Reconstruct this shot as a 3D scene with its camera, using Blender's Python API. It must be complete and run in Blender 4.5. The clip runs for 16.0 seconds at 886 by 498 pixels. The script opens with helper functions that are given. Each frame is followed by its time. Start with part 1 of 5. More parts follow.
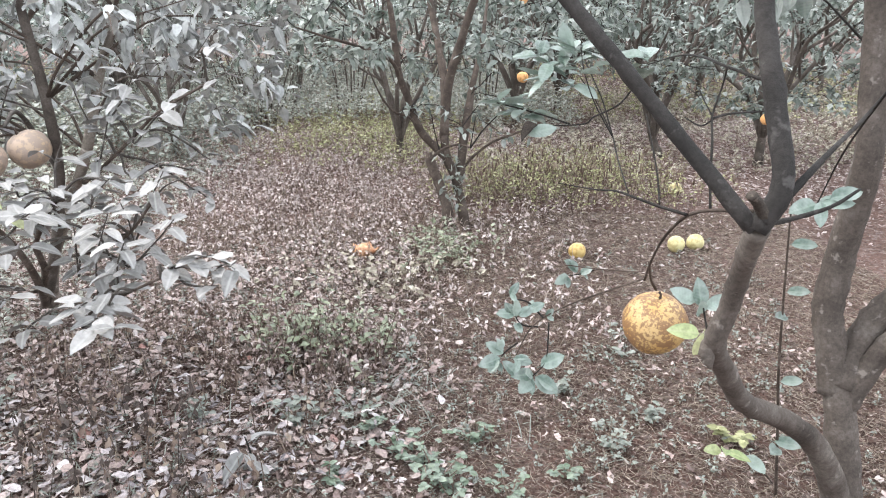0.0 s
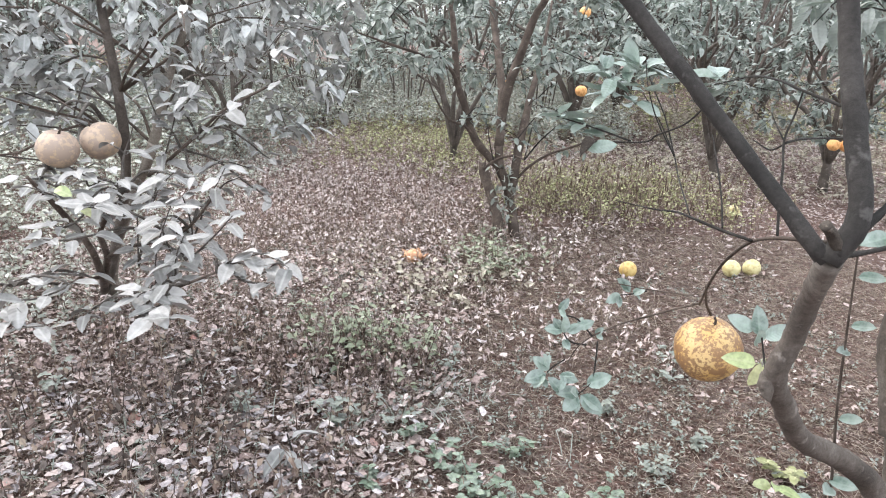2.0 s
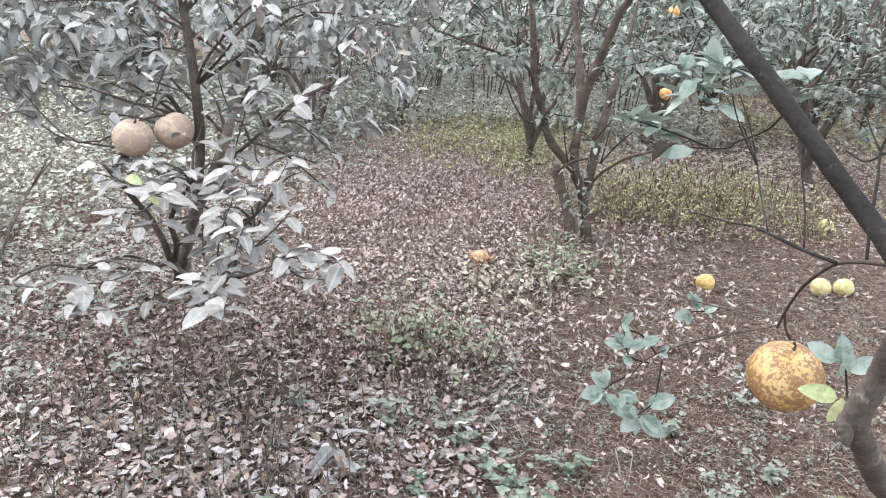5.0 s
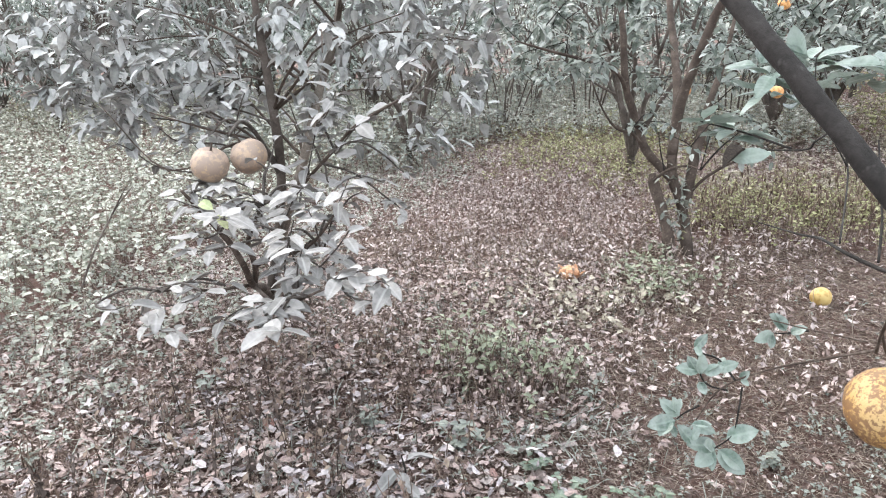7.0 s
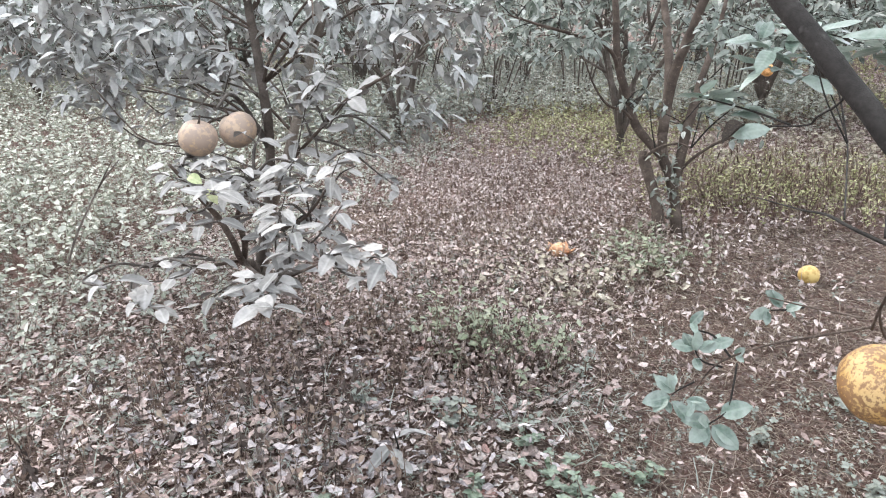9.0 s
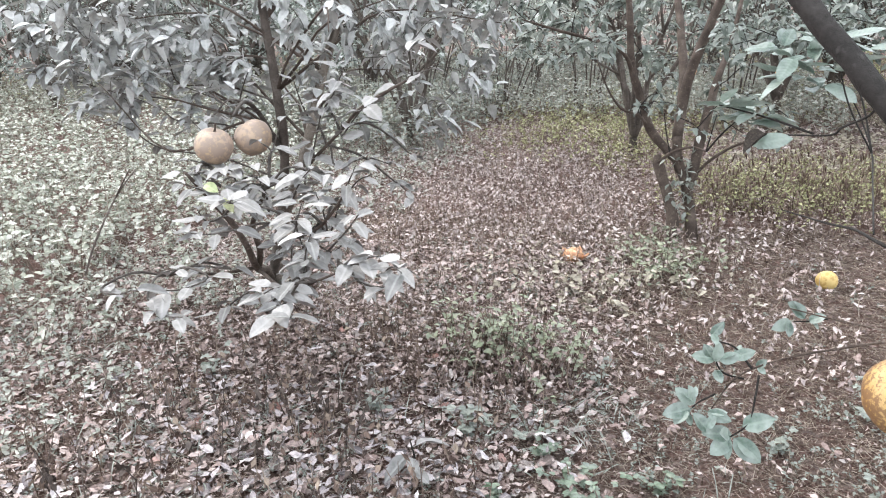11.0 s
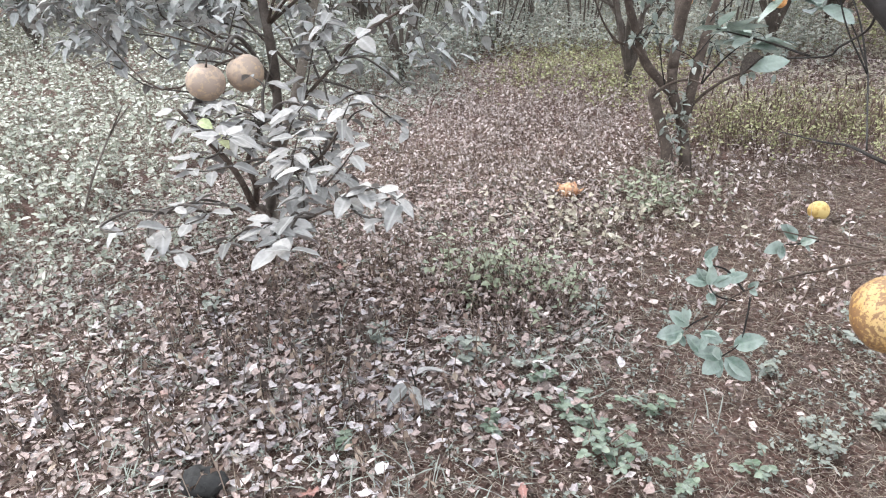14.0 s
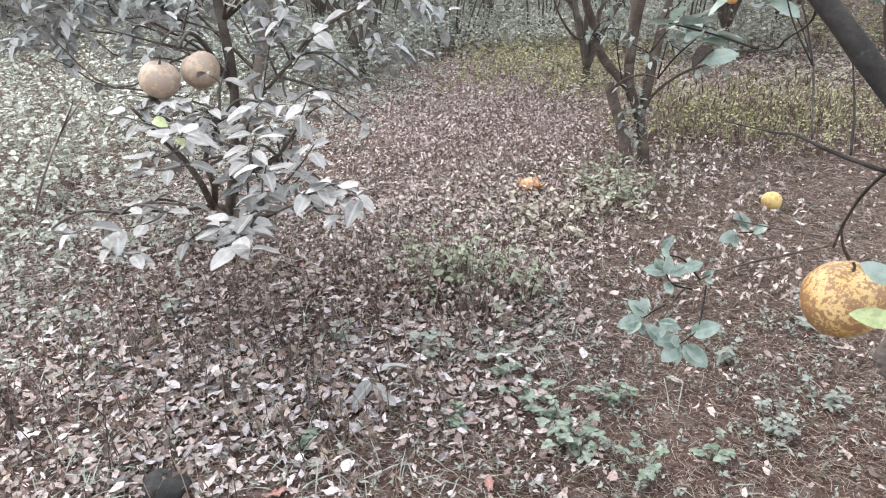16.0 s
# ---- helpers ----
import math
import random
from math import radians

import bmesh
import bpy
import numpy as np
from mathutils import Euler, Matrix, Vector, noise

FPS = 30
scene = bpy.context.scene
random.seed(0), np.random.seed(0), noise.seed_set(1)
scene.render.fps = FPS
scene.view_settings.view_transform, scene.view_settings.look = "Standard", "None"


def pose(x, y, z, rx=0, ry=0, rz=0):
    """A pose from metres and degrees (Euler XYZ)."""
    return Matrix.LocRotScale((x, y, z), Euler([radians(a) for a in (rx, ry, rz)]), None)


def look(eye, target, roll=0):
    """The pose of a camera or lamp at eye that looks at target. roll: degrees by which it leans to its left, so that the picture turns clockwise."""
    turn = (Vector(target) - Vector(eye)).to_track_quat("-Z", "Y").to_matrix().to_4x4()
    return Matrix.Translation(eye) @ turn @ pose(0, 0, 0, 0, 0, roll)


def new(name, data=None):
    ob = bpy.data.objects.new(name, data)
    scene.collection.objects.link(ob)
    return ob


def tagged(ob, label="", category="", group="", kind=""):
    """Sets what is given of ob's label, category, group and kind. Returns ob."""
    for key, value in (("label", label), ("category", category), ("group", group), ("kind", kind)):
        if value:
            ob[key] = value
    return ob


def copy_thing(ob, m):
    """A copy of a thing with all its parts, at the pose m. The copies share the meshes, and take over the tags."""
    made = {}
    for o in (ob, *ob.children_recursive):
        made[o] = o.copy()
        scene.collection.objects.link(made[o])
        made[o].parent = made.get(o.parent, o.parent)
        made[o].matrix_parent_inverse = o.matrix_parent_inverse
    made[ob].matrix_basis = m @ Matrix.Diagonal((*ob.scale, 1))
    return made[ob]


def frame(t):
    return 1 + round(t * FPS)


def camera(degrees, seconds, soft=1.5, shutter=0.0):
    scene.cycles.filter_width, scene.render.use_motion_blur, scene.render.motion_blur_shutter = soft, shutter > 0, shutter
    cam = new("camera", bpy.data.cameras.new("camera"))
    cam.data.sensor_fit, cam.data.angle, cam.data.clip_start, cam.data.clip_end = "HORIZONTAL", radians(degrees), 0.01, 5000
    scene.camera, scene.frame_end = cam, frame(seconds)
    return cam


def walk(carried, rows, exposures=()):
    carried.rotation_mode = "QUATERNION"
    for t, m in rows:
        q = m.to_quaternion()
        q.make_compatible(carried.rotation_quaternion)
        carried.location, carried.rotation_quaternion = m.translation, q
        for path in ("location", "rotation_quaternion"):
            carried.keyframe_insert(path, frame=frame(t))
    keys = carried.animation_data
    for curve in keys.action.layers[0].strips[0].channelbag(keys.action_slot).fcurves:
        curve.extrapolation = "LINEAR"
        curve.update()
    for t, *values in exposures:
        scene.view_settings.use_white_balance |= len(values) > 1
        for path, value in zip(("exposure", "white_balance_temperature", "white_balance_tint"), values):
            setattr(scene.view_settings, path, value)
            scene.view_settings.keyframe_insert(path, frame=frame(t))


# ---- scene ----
cam = camera(66.2, 16.0, soft=1.1)
PATH = [
    (0, (-0.107, -0.317, 1.369), (-0.109, 1.304, 0.795), -0.5),
    (0.5, (-0.120, -0.310, 1.368), (-0.176, 1.313, 0.801), -0.1),
    (1, (-0.126, -0.322, 1.364), (-0.249, 1.288, 0.771), 0.6),
    (1.5, (-0.118, -0.325, 1.371), (-0.229, 1.302, 0.824), 0.9),
    (2, (-0.122, -0.313, 1.371), (-0.241, 1.311, 0.816), 1.5),
    (2.5, (-0.131, -0.308, 1.369), (-0.298, 1.310, 0.811), 1.5),
    (3, (-0.134, -0.314, 1.371), (-0.305, 1.312, 0.836), 1.6),
    (3.5, (-0.135, -0.310, 1.368), (-0.315, 1.306, 0.810), 1.6),
    (3.7, (-0.137, -0.315, 1.369), (-0.316, 1.304, 0.815), 1.6),
    (5.8, (-0.045, -0.165, 1.357), (-0.417, 1.416, 0.791), 2.1),
    (6, (-0.038, -0.149, 1.357), (-0.392, 1.443, 0.813), 1.1),
    (6.5, (0.028, -0.141, 1.356), (-0.604, 1.381, 0.865), 1.0),
    (7, (0.050, -0.135, 1.350), (-0.537, 1.393, 0.823), -2.3),
    (7.5, (0.028, -0.129, 1.341), (-0.568, 1.379, 0.768), -2.6),
    (8, (0.023, -0.126, 1.338), (-0.568, 1.379, 0.752), -2.1),
    (8.5, (0.021, -0.126, 1.339), (-0.552, 1.385, 0.752), -1.3),
    (9, (0.022, -0.126, 1.339), (-0.527, 1.396, 0.758), -1.7),
    (9.2, (0.020, -0.126, 1.339), (-0.524, 1.388, 0.730), -1.6),
    (11.3, (-0.004, -0.117, 1.359), (-0.584, 1.396, 0.783), -2.1),
    (11.5, (-0.007, -0.119, 1.357), (-0.595, 1.386, 0.767), -2.1),
    (12, (-0.009, -0.122, 1.350), (-0.597, 1.361, 0.709), -3.3),
    (12.5, (-0.006, -0.135, 1.337), (-0.581, 1.342, 0.669), -2.5),
    (13, (-0.004, -0.142, 1.335), (-0.570, 1.326, 0.640), -3.0),
    (13.5, (-0.002, -0.144, 1.336), (-0.552, 1.329, 0.641), -2.9),
    (14, (-0.002, -0.149, 1.336), (-0.547, 1.319, 0.624), -2.9),
    (14.5, (-0.003, -0.156, 1.338), (-0.538, 1.321, 0.636), -1.9),
    (15, (-0.003, -0.153, 1.336), (-0.532, 1.318, 0.619), -1.8),
    (15.5, (0.008, -0.157, 1.333), (-0.458, 1.343, 0.631), -2.4),
    (16, (0.007, -0.151, 1.331), (-0.453, 1.341, 0.609), -2.7),
]
EXPOSE = 1.1
walk(cam, [(t, look(eye, target, roll)) for t, eye, target, roll in PATH],
     [(0, EXPOSE + 0.1), (0.5, EXPOSE + 0.2), (1, EXPOSE + 0.18), (2, EXPOSE + 0.1), (3.5, EXPOSE + 0.08), (5.8, EXPOSE + 0.11), (6.5, EXPOSE + 0.12), (7.5, EXPOSE + 0.05), (9.2, EXPOSE + 0.02), (11.3, EXPOSE + 0.08), (12.5, EXPOSE + 0.08), (16, EXPOSE + 0.04)])

# ---- light: bright overcast sky with a weak, very soft sun ----
world = bpy.data.worlds.new("overcast_sky")
scene.world = world
world.use_nodes = True
wn = world.node_tree.nodes
sky = wn.new("ShaderNodeTexSky")
sky.sky_type, sky.sun_disc = "NISHITA", False
sky.sun_elevation, sky.sun_rotation = radians(48), radians(-60)
sky.dust_density, sky.air_density, sky.ozone_density = 6.0, 1.0, 1.0
sky_soft = wn.new("ShaderNodeMix")
sky_soft.data_type = "RGBA"
sky_soft.inputs["Factor"].default_value = 0.8
world.node_tree.links.new(sky.outputs["Color"], sky_soft.inputs["A"])
sky_soft.inputs["B"].default_value = (10.7, 11.4, 12.3, 1)
world.node_tree.links.new(sky_soft.outputs["Result"], wn["Background"].inputs["Color"])
wn["Background"].inputs["Strength"].default_value = 0.15
sun = new("sun", bpy.data.lights.new("sun", "SUN"))
sun.data.energy, sun.data.angle, sun.data.color = 1.3, radians(30), (1.0, 0.97, 0.93)
sun.matrix_world = look((-9, 5.2, 11.5), (0, 0, 0))


# ---- materials ----
def base_material(name, rough=0.6, spec=0.4):
    mat = bpy.data.materials.new(name)
    mat.use_nodes = True
    nt = mat.node_tree
    bsdf = nt.nodes["Principled BSDF"]
    bsdf.inputs["Roughness"].default_value = rough
    bsdf.inputs["Specular IOR Level"].default_value = spec
    return mat, nt, bsdf


def ramp(nt, fac, stops):
    r = nt.nodes.new("ShaderNodeValToRGB")
    el = r.color_ramp.elements
    while len(el) < len(stops):
        el.new(0.5)
    for e, (p, c) in zip(el, stops):
        e.position, e.color = p, (*c, 1)
    nt.links.new(fac, r.inputs["Fac"])
    return r.outputs["Color"]


def noise_tex(nt, scale, detail=6, rough=0.6, coords="Object"):
    tc = nt.nodes.new("ShaderNodeTexCoord")
    n = nt.nodes.new("ShaderNodeTexNoise")
    n.inputs["Scale"].default_value, n.inputs["Detail"].default_value, n.inputs["Roughness"].default_value = scale, detail, rough
    nt.links.new(tc.outputs[coords], n.inputs["Vector"])
    return n.outputs["Fac"]


def blend(nt, a, b, fac, mode="MIX"):
    m = nt.nodes.new("ShaderNodeMix")
    m.data_type, m.blend_type = "RGBA", mode
    for socket, v in (("A", a), ("B", b), ("Factor", fac)):
        if isinstance(v, bpy.types.NodeSocket):
            nt.links.new(v, m.inputs[socket])
        else:
            m.inputs[socket].default_value = v if socket == "Factor" else (*v, 1)
    return m.outputs["Result"]


def bump(nt, bsdf, height, strength, distance):
    b = nt.nodes.new("ShaderNodeBump")
    b.inputs["Strength"].default_value, b.inputs["Distance"].default_value = strength, distance
    nt.links.new(height, b.inputs["Height"])
    nt.links.new(b.outputs["Normal"], bsdf.inputs["Normal"])


def leaf_material(name, stops, rib, dust=(0.42, 0.44, 0.43), dust_amount=0.0, rough=0.45, spec=0.5, island=True, through_light=0.0, rib_amount=0.4, relief=0.12, grain=None, mottle=(0.72, 1.25)):
    """Leaf blade: random tint from leaf to leaf, a pale midrib with side veins, blotches and dust."""
    mat, nt, bsdf = base_material(name, rough, spec)
    if island:
        rnd = nt.nodes.new("ShaderNodeNewGeometry").outputs["Random Per Island"]
    else:
        rnd = nt.nodes.new("ShaderNodeObjectInfo").outputs["Random"]
    col = ramp(nt, rnd, stops)
    grain = grain or (55 if island else 5)
    blotch = noise_tex(nt, grain, 4)
    col = blend(nt, col, ramp(nt, blotch, [(0.32, (mottle[0],) * 3), (0.68, (mottle[1], mottle[1], 0.97 * mottle[1]))]), 1.0, "MULTIPLY")
    uv = nt.nodes.new("ShaderNodeUVMap")
    sep = nt.nodes.new("ShaderNodeSeparateXYZ")
    nt.links.new(uv.outputs["UV"], sep.inputs["Vector"])
    off = nt.nodes.new("ShaderNodeMath")
    off.operation, off.inputs[1].default_value = "SUBTRACT", 0.5
    nt.links.new(sep.outputs["Y"], off.inputs[0])
    ab = nt.nodes.new("ShaderNodeMath")
    ab.operation = "ABSOLUTE"
    nt.links.new(off.outputs[0], ab.inputs[0])
    ribmask = ramp(nt, ab.outputs[0], [(0.012, (rib_amount,) * 3), (0.05, (0, 0, 0))])
    skew = nt.nodes.new("ShaderNodeMath")
    skew.operation, skew.inputs[1].default_value = "MULTIPLY_ADD", -0.55
    nt.links.new(ab.outputs[0], skew.inputs[0])
    nt.links.new(sep.outputs["X"], skew.inputs[2])
    sine = nt.nodes.new("ShaderNodeMath")
    sine.operation, sine.inputs[1].default_value = "MULTIPLY", 56.0
    nt.links.new(skew.outputs[0], sine.inputs[0])
    wave = nt.nodes.new("ShaderNodeMath")
    wave.operation = "SINE"
    nt.links.new(sine.outputs[0], wave.inputs[0])
    col = blend(nt, col, rib, ribmask)
    if dust_amount:
        mask = ramp(nt, noise_tex(nt, 0.4 * grain, 5), [(0.3, (0, 0, 0)), (0.7, (dust_amount,) * 3)])
        col = blend(nt, col, dust, mask)
    nt.links.new(col, bsdf.inputs["Base Color"])
    bump(nt, bsdf, wave.outputs[0], relief, 0.002)
    if through_light:
        tr = nt.nodes.new("ShaderNodeBsdfTranslucent")
        nt.links.new(col, tr.inputs["Color"])
        mix = nt.nodes.new("ShaderNodeMixShader")
        mix.inputs["Fac"].default_value = through_light
        nt.links.new(bsdf.outputs["BSDF"], mix.inputs[1])
        nt.links.new(tr.outputs["BSDF"], mix.inputs[2])
        nt.links.new(mix.outputs["Shader"], nt.nodes["Material Output"].inputs["Surface"])
    return mat


def bark_material(name, dark, mid, pale, scale=1.0):
    mat, nt, bsdf = base_material(name, 0.85, 0.25)
    big = noise_tex(nt, 9 * scale, 5)
    col = ramp(nt, big, [(0.3, dark), (0.52, mid), (0.72, pale)])
    fine = noise_tex(nt, 120 * scale, 6, 0.7)
    col = blend(nt, col, ramp(nt, fine, [(0.3, (0.6, 0.58, 0.55)), (0.7, (1.25, 1.22, 1.2))]), 1.0, "MULTIPLY")
    spots = ramp(nt, noise_tex(nt, 34 * scale, 3), [(0.62, (0, 0, 0)), (0.7, (0.55, 0.55, 0.55))])
    col = blend(nt, col, tuple(1.6 * v for v in pale), spots)
    nt.links.new(col, bsdf.inputs["Base Color"])
    bump(nt, bsdf, fine, 0.5, 0.004)
    return mat


def soil_material():
    mat, nt, bsdf = base_material("reddish_soil", 0.95, 0.2)
    big = noise_tex(nt, 0.9, 6)
    col = ramp(nt, big, [(0.3, (0.08, 0.05, 0.042)), (0.5, (0.118, 0.074, 0.063)), (0.72, (0.17, 0.115, 0.099))])
    fine = noise_tex(nt, 60, 8, 0.7)
    col = blend(nt, col, ramp(nt, fine, [(0.34, (0.4, 0.38, 0.36)), (0.66, (1.5, 1.45, 1.42))]), 1.0, "MULTIPLY")
    litter = noise_tex(nt, 22, 5, 0.7)
    col = blend(nt, col, (0.34, 0.305, 0.285), ramp(nt, litter, [(0.5, (0, 0, 0)), (0.62, (0.28, 0.28, 0.28))]))
    nt.links.new(col, bsdf.inputs["Base Color"])
    bump(nt, bsdf, fine, 0.9, 0.02)
    return mat


def fruit_material(name, base, warm, scar, scar_amount, dull=0.0, fine=1.0):
    """Citrus rind: fine oil-gland pits, ripening tint and brown russet scars."""
    mat, nt, bsdf = base_material(name, 0.5, 0.35)
    col = ramp(nt, noise_tex(nt, 9, 3), [(0.35, base), (0.65, warm)])
    russet = noise_tex(nt, 60 * fine, 7, 0.72)
    where = noise_tex(nt, 14, 3)
    both = nt.nodes.new("ShaderNodeMath")
    both.operation = "MULTIPLY_ADD"
    both.inputs[1].default_value = 0.75
    nt.links.new(where, both.inputs[0])
    nt.links.new(russet, both.inputs[2])
    lo = 0.98 - 0.2 * scar_amount
    col = blend(nt, col, scar, ramp(nt, both.outputs[0], [(lo - 0.04, (0, 0, 0)), (min(lo + 0.04, 1.0), (0.8, 0.8, 0.8))]))
    if dull:
        col = blend(nt, col, (0.42, 0.38, 0.34), dull)
    nt.links.new(col, bsdf.inputs["Base Color"])
    tc = nt.nodes.new("ShaderNodeTexCoord")
    pits = nt.nodes.new("ShaderNodeTexVoronoi")
    pits.inputs["Scale"].default_value = 260
    nt.links.new(tc.outputs["Object"], pits.inputs["Vector"])
    bump(nt, bsdf, pits.outputs["Distance"], 0.25, 0.0015)
    return mat


M_SOIL = soil_material()
# darker bark for upper limbs: their shade is put into the colour
M_BARK_SHADED = bark_material("shaded_grey_brown_bark", (0.017, 0.0158, 0.015), (0.031, 0.028, 0.0265), (0.064, 0.059, 0.056))
# lightened for haze on far trunks; also the leaning tree's trunk and stem
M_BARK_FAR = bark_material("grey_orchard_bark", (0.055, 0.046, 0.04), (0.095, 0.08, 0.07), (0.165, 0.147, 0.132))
M_BARK_PALE = bark_material("pale_dusty_bark", (0.13, 0.11, 0.095), (0.21, 0.185, 0.16), (0.32, 0.29, 0.26))
M_TWIG = bark_material("dark_twig_bark", (0.014, 0.0125, 0.0115), (0.024, 0.021, 0.019), (0.042, 0.037, 0.034), 2.0)
M_TWIG_DUSTY = bark_material("dusty_twig_bark", (0.05, 0.044, 0.04), (0.085, 0.075, 0.068), (0.15, 0.138, 0.128), 2.0)
M_CUT = bark_material("dead_cut_wood", (0.03, 0.025, 0.022), (0.06, 0.05, 0.042), (0.12, 0.10, 0.085), 2.0)
M_FRESH = leaf_material("fresh_citrus_leaf", [(0.0, (0.03, 0.07, 0.045)), (0.4, (0.07, 0.125, 0.09)), (1.0, (0.25, 0.315, 0.27))], (0.27, 0.35, 0.28), dust_amount=0.75, dust=(0.36, 0.405, 0.375), rough=0.36, island=False, through_light=0.25)
M_YOUNG = leaf_material("young_yellow_green_leaf", [(0.0, (0.28, 0.36, 0.16)), (1.0, (0.46, 0.47, 0.27))], (0.5, 0.5, 0.3), rough=0.45, island=False, through_light=0.25)
M_DUSTY = leaf_material("dusty_citrus_leaf", [(0.0, (0.08, 0.08, 0.074)), (0.35, (0.16, 0.156, 0.149)), (0.75, (0.245, 0.236, 0.228)), (1.0, (0.35, 0.337, 0.327))], (0.44, 0.44, 0.42), dust_amount=0.6, dust=(0.335, 0.322, 0.317), rough=0.58, spec=0.35, island=False, through_light=0.08, relief=0.09)
M_DUSTY_MASS = leaf_material("dusty_leaf_mass", [(0.0, (0.1, 0.107, 0.1)), (0.4, (0.24, 0.246, 0.236)), (1.0, (0.46, 0.46, 0.448))], (0.42, 0.42, 0.4), dust_amount=0.6, dust=(0.46, 0.462, 0.46), rough=0.55, spec=0.35, through_light=0.12)
M_CROWN = leaf_material("orchard_leaf", [(0.0, (0.035, 0.055, 0.04)), (0.35, (0.095, 0.125, 0.1)), (0.7, (0.235, 0.268, 0.24)), (1.0, (0.5, 0.525, 0.5))], (0.2, 0.23, 0.19), dust_amount=0.45, dust=(0.36, 0.38, 0.365), rough=0.42, through_light=0.42)
M_DEAD = leaf_material("dead_leaf", [(0.0, (0.07, 0.047, 0.042)), (0.25, (0.215, 0.155, 0.142)), (0.6, (0.385, 0.3, 0.283)), (0.9, (0.47, 0.39, 0.37)), (1.0, (0.52, 0.46, 0.445))], (0.34, 0.28, 0.25), rough=0.75, spec=0.25, rib_amount=0.25, grain=110, mottle=(0.55, 1.25))
M_MULCH = leaf_material("crumbled_leaf", [(0.0, (0.07, 0.047, 0.04)), (0.5, (0.165, 0.119, 0.102)), (0.85, (0.26, 0.2, 0.178)), (1.0, (0.37, 0.31, 0.285))], (0.25, 0.2, 0.18), rough=0.8, spec=0.2, grain=110)
M_DEAD_ONE = leaf_material("dead_leaf_single", [(0.0, (0.11, 0.08, 0.075)), (0.3, (0.2, 0.154, 0.142)), (0.6, (0.29, 0.24, 0.225)), (0.93, (0.37, 0.325, 0.31)), (0.97, (0.3, 0.15, 0.13))], (0.4, 0.33, 0.3), rough=0.6, spec=0.4, island=False, rib_amount=0.3, grain=9, mottle=(0.5, 1.2))
M_BLEACHED = leaf_material("bleached_pink_leaf", [(0.0, (0.22, 0.167, 0.16)), (0.5, (0.42, 0.346, 0.33)), (1.0, (0.58, 0.51, 0.495))], (0.5, 0.44, 0.42), rough=0.7, spec=0.3, grain=90, mottle=(0.6, 1.2))
# paler copy of the dead leaf; its colour carries the brighter light at left
M_GREYDEAD = leaf_material("lightened_grey_leaf", [(0.0, (0.1, 0.085, 0.09)), (0.5, (0.38, 0.333, 0.343)), (1.0, (0.54, 0.495, 0.503))], (0.5, 0.45, 0.44), rough=0.65, spec=0.35, rib_amount=0.35, grain=90, mottle=(0.55, 1.25))
M_BARK_MID = bark_material("brown_stem_bark", (0.04, 0.03, 0.024), (0.078, 0.06, 0.05), (0.14, 0.114, 0.098), 1.4)
M_STRAW = leaf_material("bleached_straw", [(0.0, (0.1, 0.07, 0.057)), (0.5, (0.21, 0.165, 0.135)), (1.0, (0.4, 0.34, 0.29))], (0.3, 0.25, 0.2), rough=0.8, spec=0.2)
M_STALK = leaf_material("dry_stalk", [(0.0, (0.085, 0.058, 0.046)), (0.5, (0.17, 0.12, 0.10)), (1.0, (0.31, 0.25, 0.2))], (0.2, 0.15, 0.12), rough=0.8, spec=0.2)
M_WITHER = leaf_material("withered_dark_leaf", [(0.0, (0.045, 0.034, 0.03)), (0.6, (0.085, 0.066, 0.058)), (1.0, (0.17, 0.14, 0.125))], (0.1, 0.08, 0.07), rough=0.8, spec=0.2)
M_YELLOW = leaf_material("yellow_green_weed", [(0.0, (0.16, 0.16, 0.075)), (0.5, (0.3, 0.305, 0.15)), (1.0, (0.47, 0.455, 0.28))], (0.3, 0.33, 0.15), rough=0.6, through_light=0.2)
M_PALE = leaf_material("pale_dusty_weed", [(0.0, (0.15, 0.165, 0.125)), (0.5, (0.31, 0.325, 0.265)), (1.0, (0.56, 0.56, 0.51))], (0.42, 0.42, 0.36), rough=0.6, through_light=0.15)
M_WEED = leaf_material("green_weed", [(0.0, (0.055, 0.09, 0.05)), (0.6, (0.105, 0.15, 0.088)), (1.0, (0.2, 0.24, 0.165))], (0.24, 0.31, 0.2), dust_amount=0.4, rough=0.5, through_light=0.15)
M_TAN = leaf_material("bleached_tan_weed", [(0.0, (0.2, 0.17, 0.13)), (0.5, (0.34, 0.31, 0.25)), (1.0, (0.5, 0.465, 0.39))], (0.5, 0.46, 0.38), rough=0.7, spec=0.3, through_light=0.2)
M_OLIVE = leaf_material("olive_weed", [(0.0, (0.12, 0.14, 0.08)), (0.6, (0.22, 0.245, 0.15)), (1.0, (0.36, 0.375, 0.26))], (0.3, 0.32, 0.2), dust_amount=0.3, rough=0.6, through_light=0.15)
M_GREYWEED = leaf_material("grey_green_weed", [(0.0, (0.085, 0.1, 0.076)), (0.6, (0.155, 0.172, 0.138)), (1.0, (0.27, 0.28, 0.235))], (0.3, 0.31, 0.26), dust_amount=0.4, rough=0.6, through_light=0.1)
M_POMELO = fruit_material("russeted_yellow_rind", (0.52, 0.36, 0.17), (0.46, 0.27, 0.08), (0.17, 0.085, 0.05), 0.66, 0.0, 1.9)
# pale tone carries the haze over the far shrubs and undergrowth
M_SCRUB = leaf_material("grey_scrub_leaf", [(0.0, (0.2, 0.215, 0.175)), (0.5, (0.38, 0.395, 0.34)), (1.0, (0.58, 0.58, 0.53))], (0.4, 0.41, 0.35), dust_amount=0.4, rough=0.7, spec=0.25, through_light=0.35)
